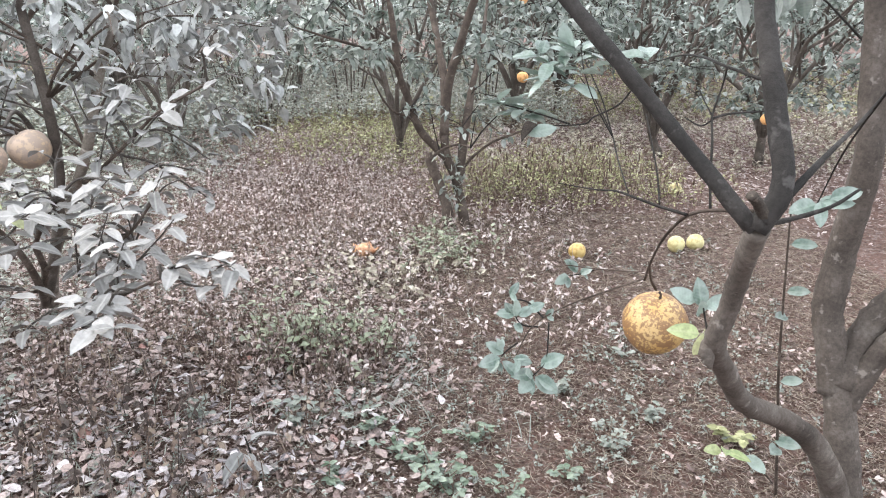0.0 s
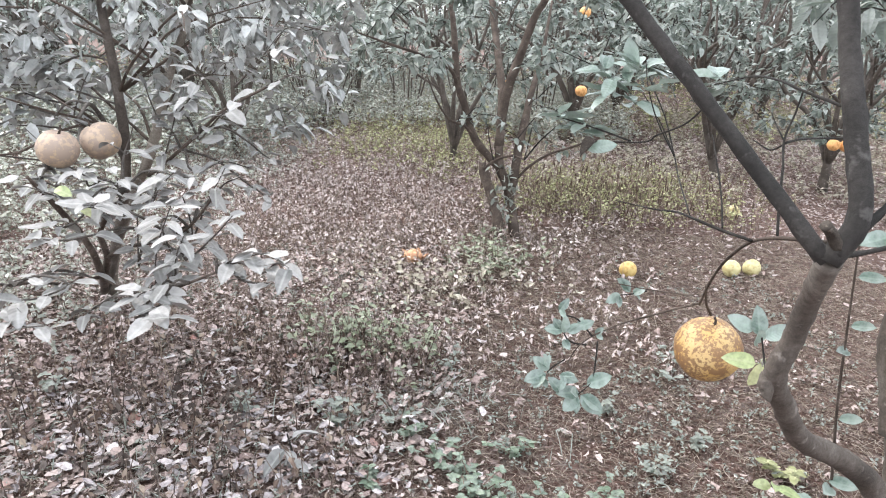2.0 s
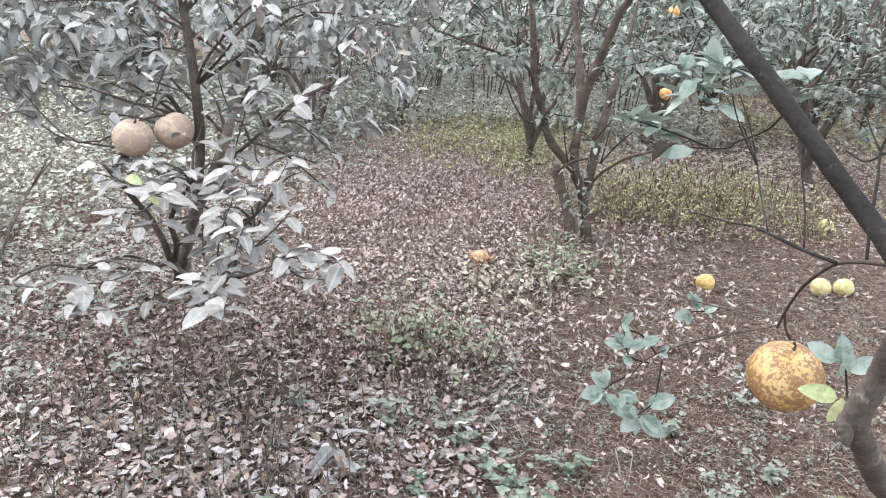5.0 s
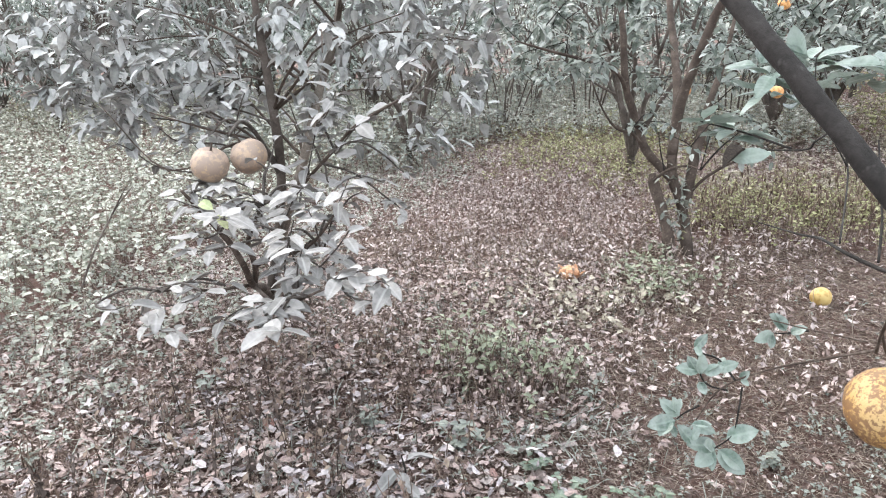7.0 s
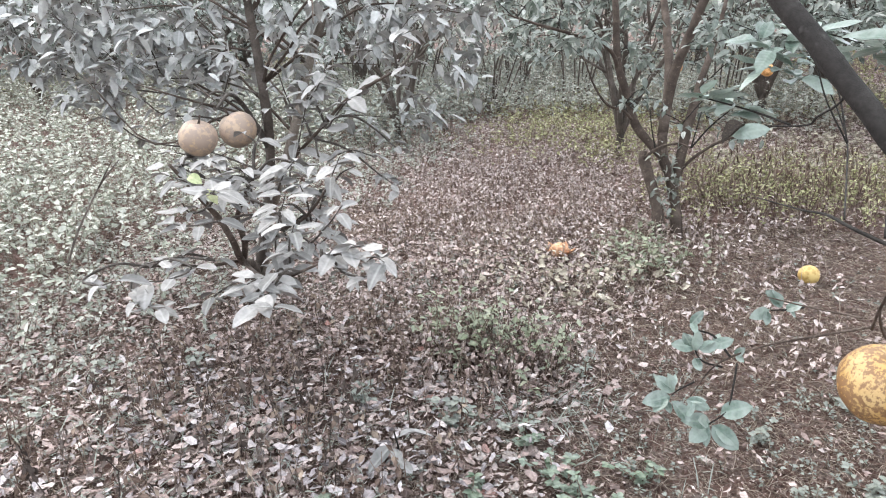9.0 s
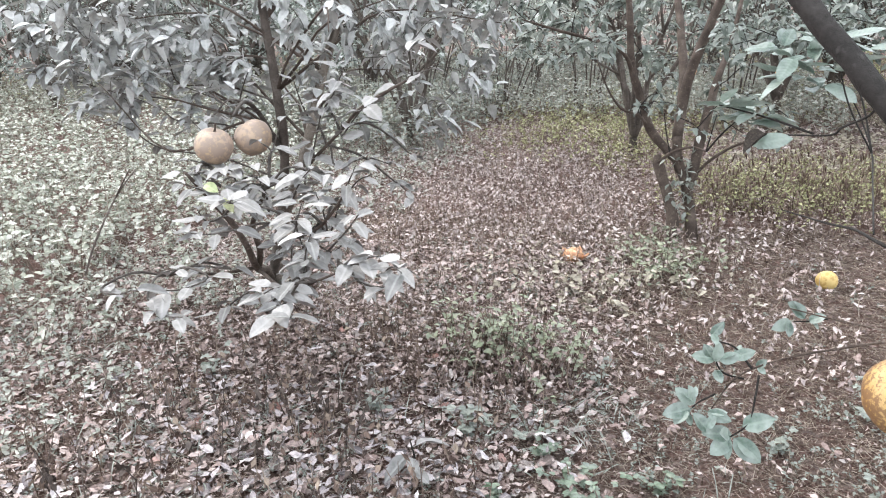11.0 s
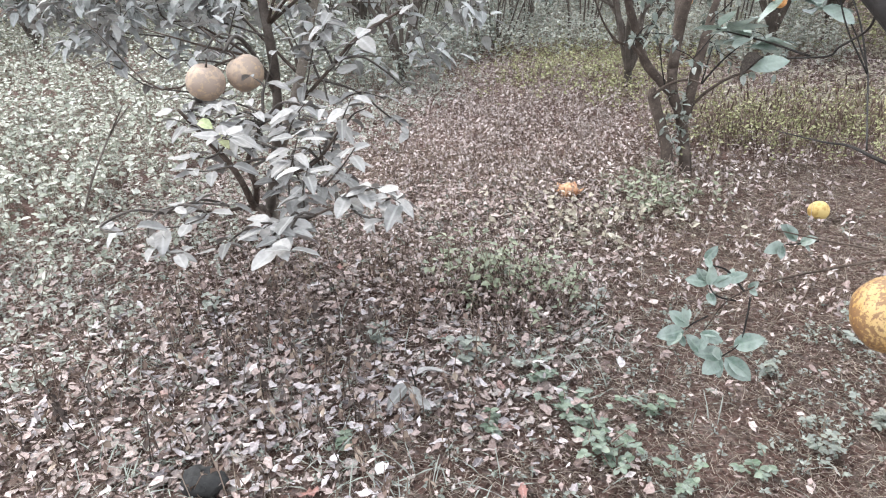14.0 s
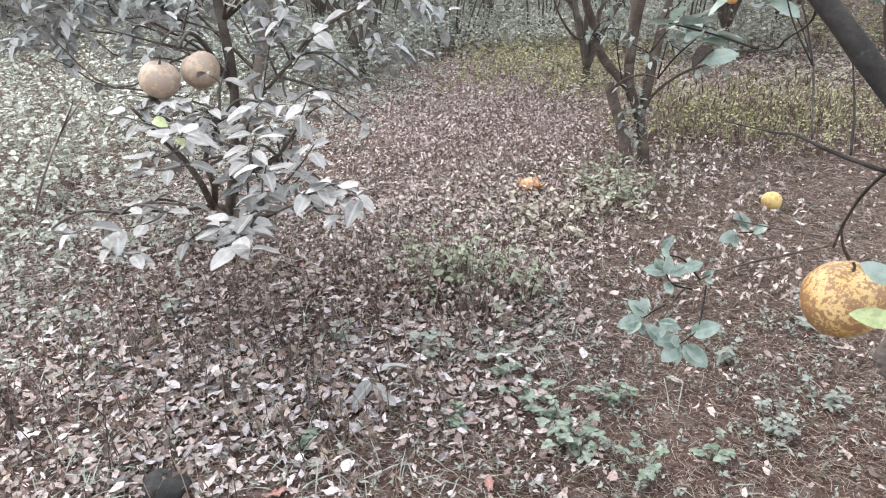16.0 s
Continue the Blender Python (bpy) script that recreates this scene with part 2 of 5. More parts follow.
M_POMELO_DULL = fruit_material("dusty_tan_rind", (0.36, 0.235, 0.17), (0.4, 0.24, 0.09), (0.16, 0.09, 0.065), 0.7, 0.36)
M_YELLOWFRUIT = fruit_material("yellow_rind", (0.60, 0.46, 0.2), (0.54, 0.38, 0.14), (0.4, 0.25, 0.08), 0.2)
M_PALEFRUIT = fruit_material("pale_yellow_rind", (0.58, 0.53, 0.30), (0.54, 0.47, 0.24), (0.4, 0.32, 0.14), 0.2)
M_ORANGE = fruit_material("orange_rind", (0.70, 0.33, 0.11), (0.72, 0.40, 0.17), (0.45, 0.2, 0.06), 0.1)
M_PULP = fruit_material("torn_orange_flesh", (0.55, 0.28, 0.13), (0.6, 0.42, 0.28), (0.36, 0.17, 0.09), 0.5)
M_STONE, _nt, _b = base_material("dark_stone", 0.8, 0.3)
_c = ramp(_nt, noise_tex(_nt, 30, 6), [(0.3, (0.014, 0.0137, 0.0137)), (0.7, (0.04, 0.039, 0.038))])
_nt.links.new(_c, _b.inputs["Base Color"])
bump(_nt, _b, noise_tex(_nt, 90, 6), 0.6, 0.006)


# ---- mesh tools ----
def rng_for(seed):
    return np.random.default_rng(seed)


def land(x, y):
    """Height of the ground: a few centimetres of roll, level where the camera stands."""
    return 0.018 * np.sin(1.7 * x + 0.6) * np.cos(1.3 * y + 0.4) + 0.008 * np.sin(5.1 * x - 2.0 * y)


class Build:
    """Collects vertices, faces and leaf coordinates for one mesh."""

    def __init__(self):
        self.v, self.f, self.uv, self.n = [], [], [], 0

    def add(self, verts, faces, uv=None):
        verts = np.asarray(verts, float)
        faces = np.asarray(faces, int)
        self.v.append(verts)
        self.f.append((faces + self.n, None if uv is None else np.asarray(uv, float)[faces.reshape(-1)]))
        self.n += len(verts)

    def tube(self, points, radii, sides=8, wobble=0.0, rng=None, smooth=4):
        p = curve_points(points, smooth)
        r = np.interp(np.linspace(0, 1, len(p)), np.linspace(0, 1, len(radii)), radii)
        tang = np.gradient(p, axis=0)
        tang /= np.linalg.norm(tang, axis=1)[:, None] + 1e-9
        ref = np.array([0.31, 0.87, 0.38])
        a = np.cross(tang, ref)
        a /= np.linalg.norm(a, axis=1)[:, None] + 1e-9
        b = np.cross(tang, a)
        ang = np.linspace(0, 2 * np.pi, sides, endpoint=False)
        rr = r[:, None] * np.ones((1, sides))
        if wobble:
            rr = rr * (1 + wobble * rng.normal(size=rr.shape))
        ring = p[:, None] + rr[..., None] * (a[:, None] * np.cos(ang)[None, :, None] + b[:, None] * np.sin(ang)[None, :, None])
        m = len(p)
        i = np.arange(m - 1)[:, None] * sides
        j = np.arange(sides)[None]
        k = (j + 1) % sides
        quads = np.stack([i + j, i + k, i + sides + k, i + sides + j], -1).reshape(-1, 4)
        verts = ring.reshape(-1, 3)
        self.add(np.vstack([verts, p[:1], p[-1:]]), quads)
        base = self.n - len(verts) - 2
        caps = [[base + (q + 1) % sides, base + q, base + m * sides] for q in range(sides)]
        caps += [[base + (m - 1) * sides + q, base + (m - 1) * sides + (q + 1) % sides, base + m * sides + 1] for q in range(sides)]
        self.f.append((np.array(caps), None))

    def reeds(self, lines, radii):
        """Many thin three-sided stalks at once: lines of n stalks by k points."""
        p = np.asarray(lines, float)
        n, k = p.shape[:2]
        tang = np.gradient(p, axis=1)
        tang /= np.linalg.norm(tang, axis=2)[..., None] + 1e-9
        a = np.cross(tang, np.array([0.31, 0.87, 0.38]))
        a /= np.linalg.norm(a, axis=2)[..., None] + 1e-9
        b = np.cross(tang, a)
        ang = np.arange(3) * 2 * np.pi / 3
        r = np.asarray(radii, float)[None, :, None, None]
        ring = p[:, :, None] + r * (a[:, :, None] * np.cos(ang)[None, None, :, None] + b[:, :, None] * np.sin(ang)[None, None, :, None])
        i, j = np.meshgrid(np.arange(k - 1) * 3, np.arange(3), indexing="ij")
        q = np.stack([i + j, i + (j + 1) % 3, i + 3 + (j + 1) % 3, i + 3 + j], -1).reshape(-1, 4)
        self.add(ring.reshape(-1, 3), (q[None] + (np.arange(n) * 3 * k)[:, None, None]).reshape(-1, 4))

    def leaves(self, shape, pos, along, up, size, width=1.0):
        """Many copies of a leaf shape: at pos, pointing along, with its face towards up."""
        verts, faces, uv = shape
        pos, along, up = np.asarray(pos), np.asarray(along), np.asarray(up)
        x = along / (np.linalg.norm(along, axis=1)[:, None] + 1e-9)
        y = np.cross(up, x)
        y /= np.linalg.norm(y, axis=1)[:, None] + 1e-9
        z = np.cross(x, y)
        size = np.broadcast_to(size, (len(pos),))
        width = np.broadcast_to(width, (len(pos),))
        out = pos[:, None] + size[:, None, None] * (verts[None, :, 0, None] * x[:, None] + (width[:, None] * verts[None, :, 1])[..., None] * y[:, None] + verts[None, :, 2, None] * z[:, None])
        n, m = len(pos), len(verts)
        fac = (faces[None] + (np.arange(n) * m)[:, None, None]).reshape(-1, faces.shape[1])
        self.add(out.reshape(-1, 3), fac, np.tile(uv, (n, 1)))

    def mesh(self, name, smooth=True):
        me = bpy.data.meshes.new(name)
        v = np.vstack(self.v)
        loops = np.concatenate([f.reshape(-1) for f, _ in self.f])
        counts = np.concatenate([np.full(len(f), f.shape[1]) for f, _ in self.f])
        uvs = np.concatenate([np.full((f.size, 2), 0.25) if u is None else u for f, u in self.f])
        me.vertices.add(len(v))
        me.vertices.foreach_set("co", v.astype(np.float32).reshape(-1))
        me.loops.add(len(loops))
        me.loops.foreach_set("vertex_index", loops.astype(np.int32))
        me.polygons.add(len(counts))
        me.polygons.foreach_set("loop_start", np.concatenate([[0], np.cumsum(counts)[:-1]]).astype(np.int32))
        me.polygons.foreach_set("loop_total", counts.astype(np.int32))
        layer = me.uv_layers.new(name="UVMap")
        layer.data.foreach_set("uv", uvs.astype(np.float32).reshape(-1))
        me.update(calc_edges=True)
        if smooth:
            me.polygons.foreach_set("use_smooth", np.ones(len(me.polygons), bool))
        return me


def curve_points(points, steps):
    """A smooth line through the points (Catmull-Rom)."""
    p = np.asarray(points, float)
    if steps < 2 or len(p) < 3:
        return p
    q = np.vstack([2 * p[0] - p[1], p, 2 * p[-1] - p[-2]])
    out = []
    for i in range(1, len(q) - 2):
        for t in np.linspace(0, 1, steps, endpoint=False):
            a, b, c, d = q[i - 1], q[i], q[i + 1], q[i + 2]
            out.append(0.5 * (2 * b + (c - a) * t + (2 * a - 5 * b + 4 * c - d) * t * t + (3 * b - a - 3 * c + d) * t ** 3))
    out.append(p[-1])
    return np.array(out)


def leaf_shape(stations, half_width, fold, droop, curl=0.0, blunt=0.7):
    """A leaf blade along x, one unit long, folded on its midrib and arching down."""
    verts, uv = [], []
    for s in np.linspace(0, 1, stations):
        w = half_width * (max(math.sin(math.pi * min(s ** 0.85, 1.0)), 0.0) ** blunt)
        if s in (0.0, 1.0):
            w = 0.012
        z0 = -droop * s * s
        for side in (-1, 0, 1):
            verts.append((s - 0.12 * droop * s, side * w, z0 + abs(side) * w * fold - curl * abs(side) * w * s + 0.02 * math.sin(9 * s + side)))
            uv.append((s, 0.5 + side * w))
    faces = []
    for i in range(stations - 1):
        for k in (0, 1):
            a = i * 3 + k
            faces.append((a, a + 3, a + 4, a + 1))
    return np.array(verts), np.array(faces), np.array(uv)


LEAF_FINE = [leaf_shape(9, 0.23, 0.3, 0.25, 0.0, 0.65), leaf_shape(9, 0.22, 0.2, 0.42, 0.2, 0.65), leaf_shape(9, 0.25, 0.4, 0.15, 0.0, 0.62), leaf_shape(9, 0.22, 0.6, 0.3, 0.0, 0.65), leaf_shape(9, 0.24, 0.15, 0.05, 0.2, 0.62), leaf_shape(9, 0.22, 0.45, 0.55, 0.1, 0.65)]
LEAF_ROUND = [leaf_shape(9, 0.27, 0.3, 0.15, 0.0, 0.65), leaf_shape(9, 0.29, 0.4, 0.1, 0.2, 0.62), leaf_shape(9, 0.26, 0.25, 0.28, 0.3, 0.65), leaf_shape(9, 0.28, 0.5, -0.1, 0.1, 0.65)]
LEAF_MID = [leaf_shape(6, 0.24, 0.35, 0.2, 0.0, 0.7), leaf_shape(6, 0.22, 0.25, 0.34, 0.0, 0.7), leaf_shape(6, 0.25, 0.45, 0.1, 0.0, 0.7)]


def crumpled(seed, stations=7):
    """A dead leaf: uneven in outline, curled and bent, no two alike."""
    r = np.random.default_rng(seed)
    v, f, uv = leaf_shape(stations, r.uniform(0.24, 0.38), r.uniform(0.0, 0.4), r.uniform(-0.22, 0.22), r.uniform(0, 0.4), r.uniform(0.45, 0.7))
    edge = np.array([1.0, 0.3, 1.0] * stations)[:, None]
    v = v + r.normal(size=v.shape) * (0.05, 0.065, 0.06) * edge
    bend = r.uniform(-0.35, 0.35)
    v[:, 1] += bend * (v[:, 0] - 0.5) ** 2
    v[:, 2] -= v[:, 2].mean()
    return v, f, uv


LEAF_DEAD = [crumpled(600 + k, 5) for k in range(14)]
LEAF_DEAD_FINE = [crumpled(640 + k, 8) for k in range(10)]
LEAF_CRUMB = [crumpled(620 + k, 3) for k in range(5)]
LEAF_LOW = [(np.array([(0, 0, 0), (0.5, -0.26, 0.08), (0.55, 0, -0.03), (0.5, 0.26, 0.08), (1, 0, -0.16)]), np.array([(0, 1, 2), (0, 2, 3), (1, 4, 2), (2, 4, 3)]), np.array([(0, 0.5), (0.5, 0.2), (0.5, 0.5), (0.5, 0.8), (1, 0.5)]))]

LEAF_OVAL = [(np.array([(0, 0, 0), (0.3, -0.24, 0.06), (0.3, 0, 0), (0.3, 0.24, 0.06), (0.7, -0.22, 0.02), (0.7, 0, -0.05), (0.7, 0.22, 0.02), (1, 0, -0.14)]), np.array([(0, 1, 2), (0, 2, 3), (1, 4, 5), (1, 5, 2), (2, 5, 6), (2, 6, 3), (4, 7, 5), (5, 7, 6)]), np.array([(0, 0.5), (0.3, 0.2), (0.3, 0.5), (0.3, 0.8), (0.7, 0.2), (0.7, 0.5), (0.7, 0.8), (1, 0.5)]))]


def part(name, build, material, parent, label="", smooth=True):
    """Links a Build as one mesh object under a thing or a part."""
    me = build.mesh(name, smooth)
    me.materials.append(material)
    ob = new(name, me)
    ob.parent = parent
    if label:
        tagged(ob, label)
    return ob


def thing(name, place, label, category, group="", kind=""):
    ob = new(name)
    ob.empty_display_size = 0.1
    ob.location = place
    return tagged(ob, label, category, group, kind)


def stuff(name, build, material, label, category):
    me = build.mesh(name)
    me.materials.append(material)
    return tagged(new(name, me), label, category, kind="stuff")


def unit(rng, n):
    d = rng.normal(size=(n, 3))
    return d / np.linalg.norm(d, axis=1)[:, None]


def local(points, base):
    return [tuple(np.asarray(p, float) - np.asarray(base, float)) for p in points]


# shared single-leaf meshes, for leaves that are parts of their own
def single_leaf_meshes(name, shapes, material):
    out = []
    for s in shapes:
        b = Build()
        b.add(*s)
        if name != "dead_leaf":
            b.tube([(-0.16, 0, 0.02), (-0.08, 0, 0.0), (0.02, 0, 0.0)], [0.016, 0.012, 0.01], 5, smooth=1)
        me = b.mesh(name)
        me.materials.append(material)
        out.append(me)
    return out


LM_FRESH = single_leaf_meshes("leaf", LEAF_ROUND, M_FRESH)
LM_YOUNG = single_leaf_meshes("leaf", LEAF_FINE, M_YOUNG)
LM_DUSTY = single_leaf_meshes("leaf", LEAF_FINE, M_DUSTY)
LM_DEAD = single_leaf_meshes("dead_leaf", LEAF_DEAD_FINE, M_DEAD_ONE)


def leaf_part(name, meshes, parent, place, along, up, size, rng, width=1.0):
    """One leaf as an object of its own, at a place local to its parent."""
    x = Vector(along).normalized()
    y = Vector(up).cross(x)
    y = y.normalized() if y.length > 1e-4 else Vector((0, 1, 0))
    z = x.cross(y)
    ob = new(name, meshes[int(rng.integers(len(meshes)))])
    ob.parent = parent
    m = Matrix.Identity(4)
    for c, a in enumerate((x * size, y * size * width, z * size)):
        for r in range(3):
            m[r][c] = a[r]
    m.translation = place
    ob.matrix_basis = m
    return ob


def rosette(parent, meshes, tip, heading, count, size, rng, spread=0.9, droop=0.25, reach=0.09):
    """Leaves set round the end of a twig."""
    heading = np.asarray(heading, float)
    heading = heading / (np.linalg.norm(heading) + 1e-9)
    for k in range(count):
        d = heading * rng.uniform(0.1, 0.8) + spread * unit(rng, 1)[0]
        d[2] = 0.4 * d[2] - droop * rng.uniform(0, 1)
        up = np.array([0, 0, 1.0]) + 0.45 * unit(rng, 1)[0]
        at = np.asarray(tip) - heading * reach * rng.uniform(0, 1.2)
        d = d / np.linalg.norm(d)
        s = size * rng.uniform(0.72, 1.2)
        leaf_part("leaf", meshes, parent, tuple(at + d * s * 0.16), d, up, s, rng, rng.uniform(0.85, 1.1))


def ball(radius, seed, squash=(1, 1, 1), dimple=0.08, rings=18, segs=28, rough=0.012):
    """A citrus fruit: slightly flattened, dimpled at the stalk, with an uneven rind."""
    rng = rng_for(seed)
    b = Build()
    ph = rng.uniform(0, 6.28, 4)
    verts = []
    for i in range(rings + 1):
        th = math.pi * i / rings
        for j in range(segs):
            a = 2 * math.pi * j / segs
            r = radius * (1 - dimple * math.exp(-(th / 0.32) ** 2) - 0.5 * dimple * math.exp(-((math.pi - th) / 0.3) ** 2))
            r *= 1 + rough * (math.sin(3 * a + ph[0] + 2 * th) + math.sin(2 * a - 3 * th + ph[1]) + 0.6 * math.sin(6 * a + 5 * th + ph[2]))
            verts.append((r * math.sin(th) * math.cos(a) * squash[0], r * math.sin(th) * math.sin(a) * squash[1], r * math.cos(th) * squash[2]))
    quads = []
    for i in range(rings):
        for j in range(segs):
            k = (j + 1) % segs
            quads.append((i * segs + j, (i + 1) * segs + j, (i + 1) * segs + k, i * segs + k))
    b.add(verts, quads)
    return b


def fruit(name, place, radius, material, seed, label, group="", tilt=(0, 0, 0), squash=(1, 1, 0.94), stalk=None):
    """A whole fruit with its rind, and its stalk or the button that the stalk left."""
    root = thing(name, place, label, "fruit", group)
    root.rotation_euler = [radians(a) for a in tilt]
    part("rind", ball(radius, seed, squash), material, root)
    b = Build()
    top = radius * squash[2] * 0.92
    if stalk:
        b.tube([(0, 0, top - 0.004), (0.003, 0, top + stalk * 0.5), (0.0, 0.004, top + stalk)], [0.0045, 0.0032, 0.0035], 7)
        part("stalk", b, M_BARK_MID, root, "brown woody stalk")
    else:
        b.tube([(0, 0, top - 0.006), (0, 0, top + 0.004), (0, 0, top + 0.006)], [0.007, 0.008, 0.004], 8, smooth=1)
        part("button", b, M_BARK_MID, root)
    return root


# ---- ground ----
def build_ground():
    near = np.linspace(-7, 7, 141)
    far_x = np.concatenate([[-900, -300, -100, -40, -20, -12], near, [12, 20, 40, 100, 300, 900]])
    near_y = np.linspace(-3, 11, 141)
    far_y = np.concatenate([[-900, -300, -100, -30, -10], near_y, [14, 20, 40, 100, 300, 900]])
    gx, gy = np.meshgrid(far_x, far_y)
    rng = rng_for(5)
    fade = np.clip(1 - (np.hypot(gx, gy - 4) - 9) / 6, 0, 1)
    z = land(gx, gy) * fade + 0.004 * rng.normal(size=gx.shape) * fade
    verts = np.stack([gx, gy, z], -1).reshape(-1, 3)
    w = len(far_x)
    i, j = np.meshgrid(np.arange(len(far_y) - 1), np.arange(w - 1), indexing="ij")
    a = i * w + j
    b = Build()
    b.add(verts, np.stack([a, a + 1, a + w + 1, a + w], -1).reshape(-1, 4))
    me = b.mesh("ground")
    me.materials.append(M_SOIL)
    return tagged(new("ground", me), "reddish-brown bare soil strewn with dry leaves", "ground", kind="structure")


ground = build_ground()


# ---- trees ----
def twig_cloud(rng, limbs, count, centre, radii, low, leaf_size, per_twig, twigs, crown, shapes, inner=0.35, slim=1.0):
    """Fine twigs that grow out of the limbs into a crown, each with a tuft of leaves at its end. All local to the tree's base."""
    anchors = np.vstack([curve_points(l, 12)[8:] for l in limbs])
    ends = []
    while len(ends) < count:
        d = unit(rng, 1)[0] * rng.uniform(inner, 1.0) ** 0.5
        e = np.asarray(centre) + d * np.asarray(radii)
        if e[2] > low + 0.25 * rng.random():
            ends.append(e)
    near = [np.linalg.norm(anchors - e, axis=1).min() for e in ends]
    ends = [ends[k] for k in np.argsort(near)]
    pos, along, up = [], [], []
    for e in ends:
        dist = np.linalg.norm(anchors - e, axis=1) + 0.6 * np.maximum(anchors[:, 2] - e[2], 0)
        a = anchors[int(rng.choice(np.argsort(dist)[:4]))]
        mid = 0.5 * (a + e) + 0.16 * np.linalg.norm(e - a) * unit(rng, 1)[0] + np.array([0, 0, 0.03])
        anchors = np.vstack([anchors, curve_points([a, mid, e], 3)[1:]])
        twigs.tube([a, mid, e], [0.0034 * slim, 0.0024 * slim, 0.0013 * slim], 4, smooth=3)
        line = curve_points([a, mid, e], 6)
        head = line[-1] - line[-4]
        head = head / (np.linalg.norm(head) + 1e-9)
        for k in range(per_twig):
            s = rng.uniform(0.35, 1.0) ** 0.7
            at = line[min(int(s * (len(line) - 1)), len(line) - 1)] + 0.03 * unit(rng, 1)[0]
            d = (head * rng.uniform(0, 0.9) + 0.9 * unit(rng, 1)[0]) * (1, 1, 0.5) + np.array([0, 0, -0.2])
            pos.append(at)
            along.append(d)
            up.append(np.array([0, 0, 1.0]) + 0.35 * unit(rng, 1)[0])
    pos, along, up = np.array(pos), np.array(along), np.array(up)
    which = rng.integers(len(shapes), size=len(pos))
    for w in range(len(shapes)):
        k = which == w
        crown.leaves(shapes[w], pos[k], along[k], up[k], leaf_size * rng.uniform(0.7, 1.2, k.sum()), rng.uniform(0.85, 1.1, k.sum()))


def orchard_tree(seed, stems, height, spread, tufts, low=0.75, leaf=0.1, mat=None, lean=0.0):
    """A many-stemmed citrus tree with a low, broad crown."""
    rng = rng_for(seed)
    root = thing("citrus_tree", (0, 0, 0), "many-stemmed orchard citrus tree with a low dense dark-green crown", "tree", "orchard trees")
    trunk = Build()
    fork = np.array([lean, 0.0, rng.uniform(0.18, 0.32)])
    trunk.tube([(0, 0, -0.06), (0.0, 0.0, 0.04), fork * (0.6, 0.6, 0.6), fork], [0.06, 0.046, 0.037, 0.035], 10, 0.05, rng)
    part("trunk", trunk, M_BARK_FAR, root)
    limbs = []
    for k in range(stems):
        a = 2 * math.pi * (k + rng.uniform(-0.3, 0.3)) / stems
        out = np.array([math.cos(a), math.sin(a), 0])
        bend = rng.normal(size=3) * 0.07
        reach = spread * rng.uniform(0.3, 0.6)
        pts = [fork - (0, 0, 0.05), fork + out * reach * 0.22 + (0, 0, height * 0.18), fork + out * reach * 0.5 + bend + (0, 0, height * 0.4), fork + out * reach * 0.75 - bend + (0, 0, height * 0.62), fork + out * reach + (0, 0, height * 0.85)]
        b = Build()
        b.tube(pts, [0.027, 0.022, 0.017, 0.012, 0.006], 8, 0.04, rng)
        part("limb", b, M_BARK_FAR, root)
        limbs.append(pts)
        for q in range(2):
            at = curve_points(pts, 5)[rng.integers(7, 13)]
            side = unit(rng, 1)[0] * (1, 1, 0.2) + out * 0.5
            sub = [at, at + side * 0.2 + (0, 0, 0.16), at + side * 0.42 + (0, 0, 0.42), at + side * 0.5 + (0, 0, 0.7)]
            b = Build()
            b.tube(sub, [0.014, 0.011, 0.008, 0.004], 6, 0.04, rng)
            part("limb", b, M_BARK_FAR, root)
            limbs.append(sub)
    twigs, crown = Build(), Build()
    twig_cloud(rng, limbs, tufts, (lean, 0, height * 0.58), (spread, spread, height * 0.36), low, leaf, 13, twigs, crown, LEAF_LOW)
    tagged(part("twiggery", twigs, M_TWIG, root), kind="stuff")
    part("crown", crown, mat or M_CROWN, root)
    return root


trees = [orchard_tree(11, 7, 1.9, 1.4, 150, 0.68, 0.078), orchard_tree(12, 6, 2.0, 1.3, 140, 0.75, 0.078, lean=0.06), orchard_tree(13, 9, 1.8, 1.5, 160, 0.55, 0.075), orchard_tree(14, 8, 1.8, 1.4, 170, 0.32, 0.075)]
PLACES = [(2.75, 5.75, 3, 60), (-0.53, 6.35, 0, 20), (1.95, 6.15, 1, 140), (0.78, 7.9, 2, 70), (-2.65, 6.2, 1, 250)]
spots = list(PLACES)
lay = rng_for(21)
for row in range(6):
    for k in range(-10, 7):
        x, y = 2.35 * k + (1.1 if row % 2 else 0) + lay.uniform(-0.45, 0.45), 8.6 + 2.3 * row + lay.uniform(-0.5, 0.5)
        if x > 0.75 * y + 3 or x < -1.25 * y - 3 or (x < -3.6 and y < 10.5):
            continue
        if any((x - s[0]) ** 2 + (y - s[1]) ** 2 < 1.9 ** 2 for s in spots):
            continue
        if (-4.2 < x < 0.6 and y < 12.5) or (x > 0.5 and y < 10.6):
            continue
        spots.append((x, y, int(lay.integers(4)), lay.uniform(0, 360)))
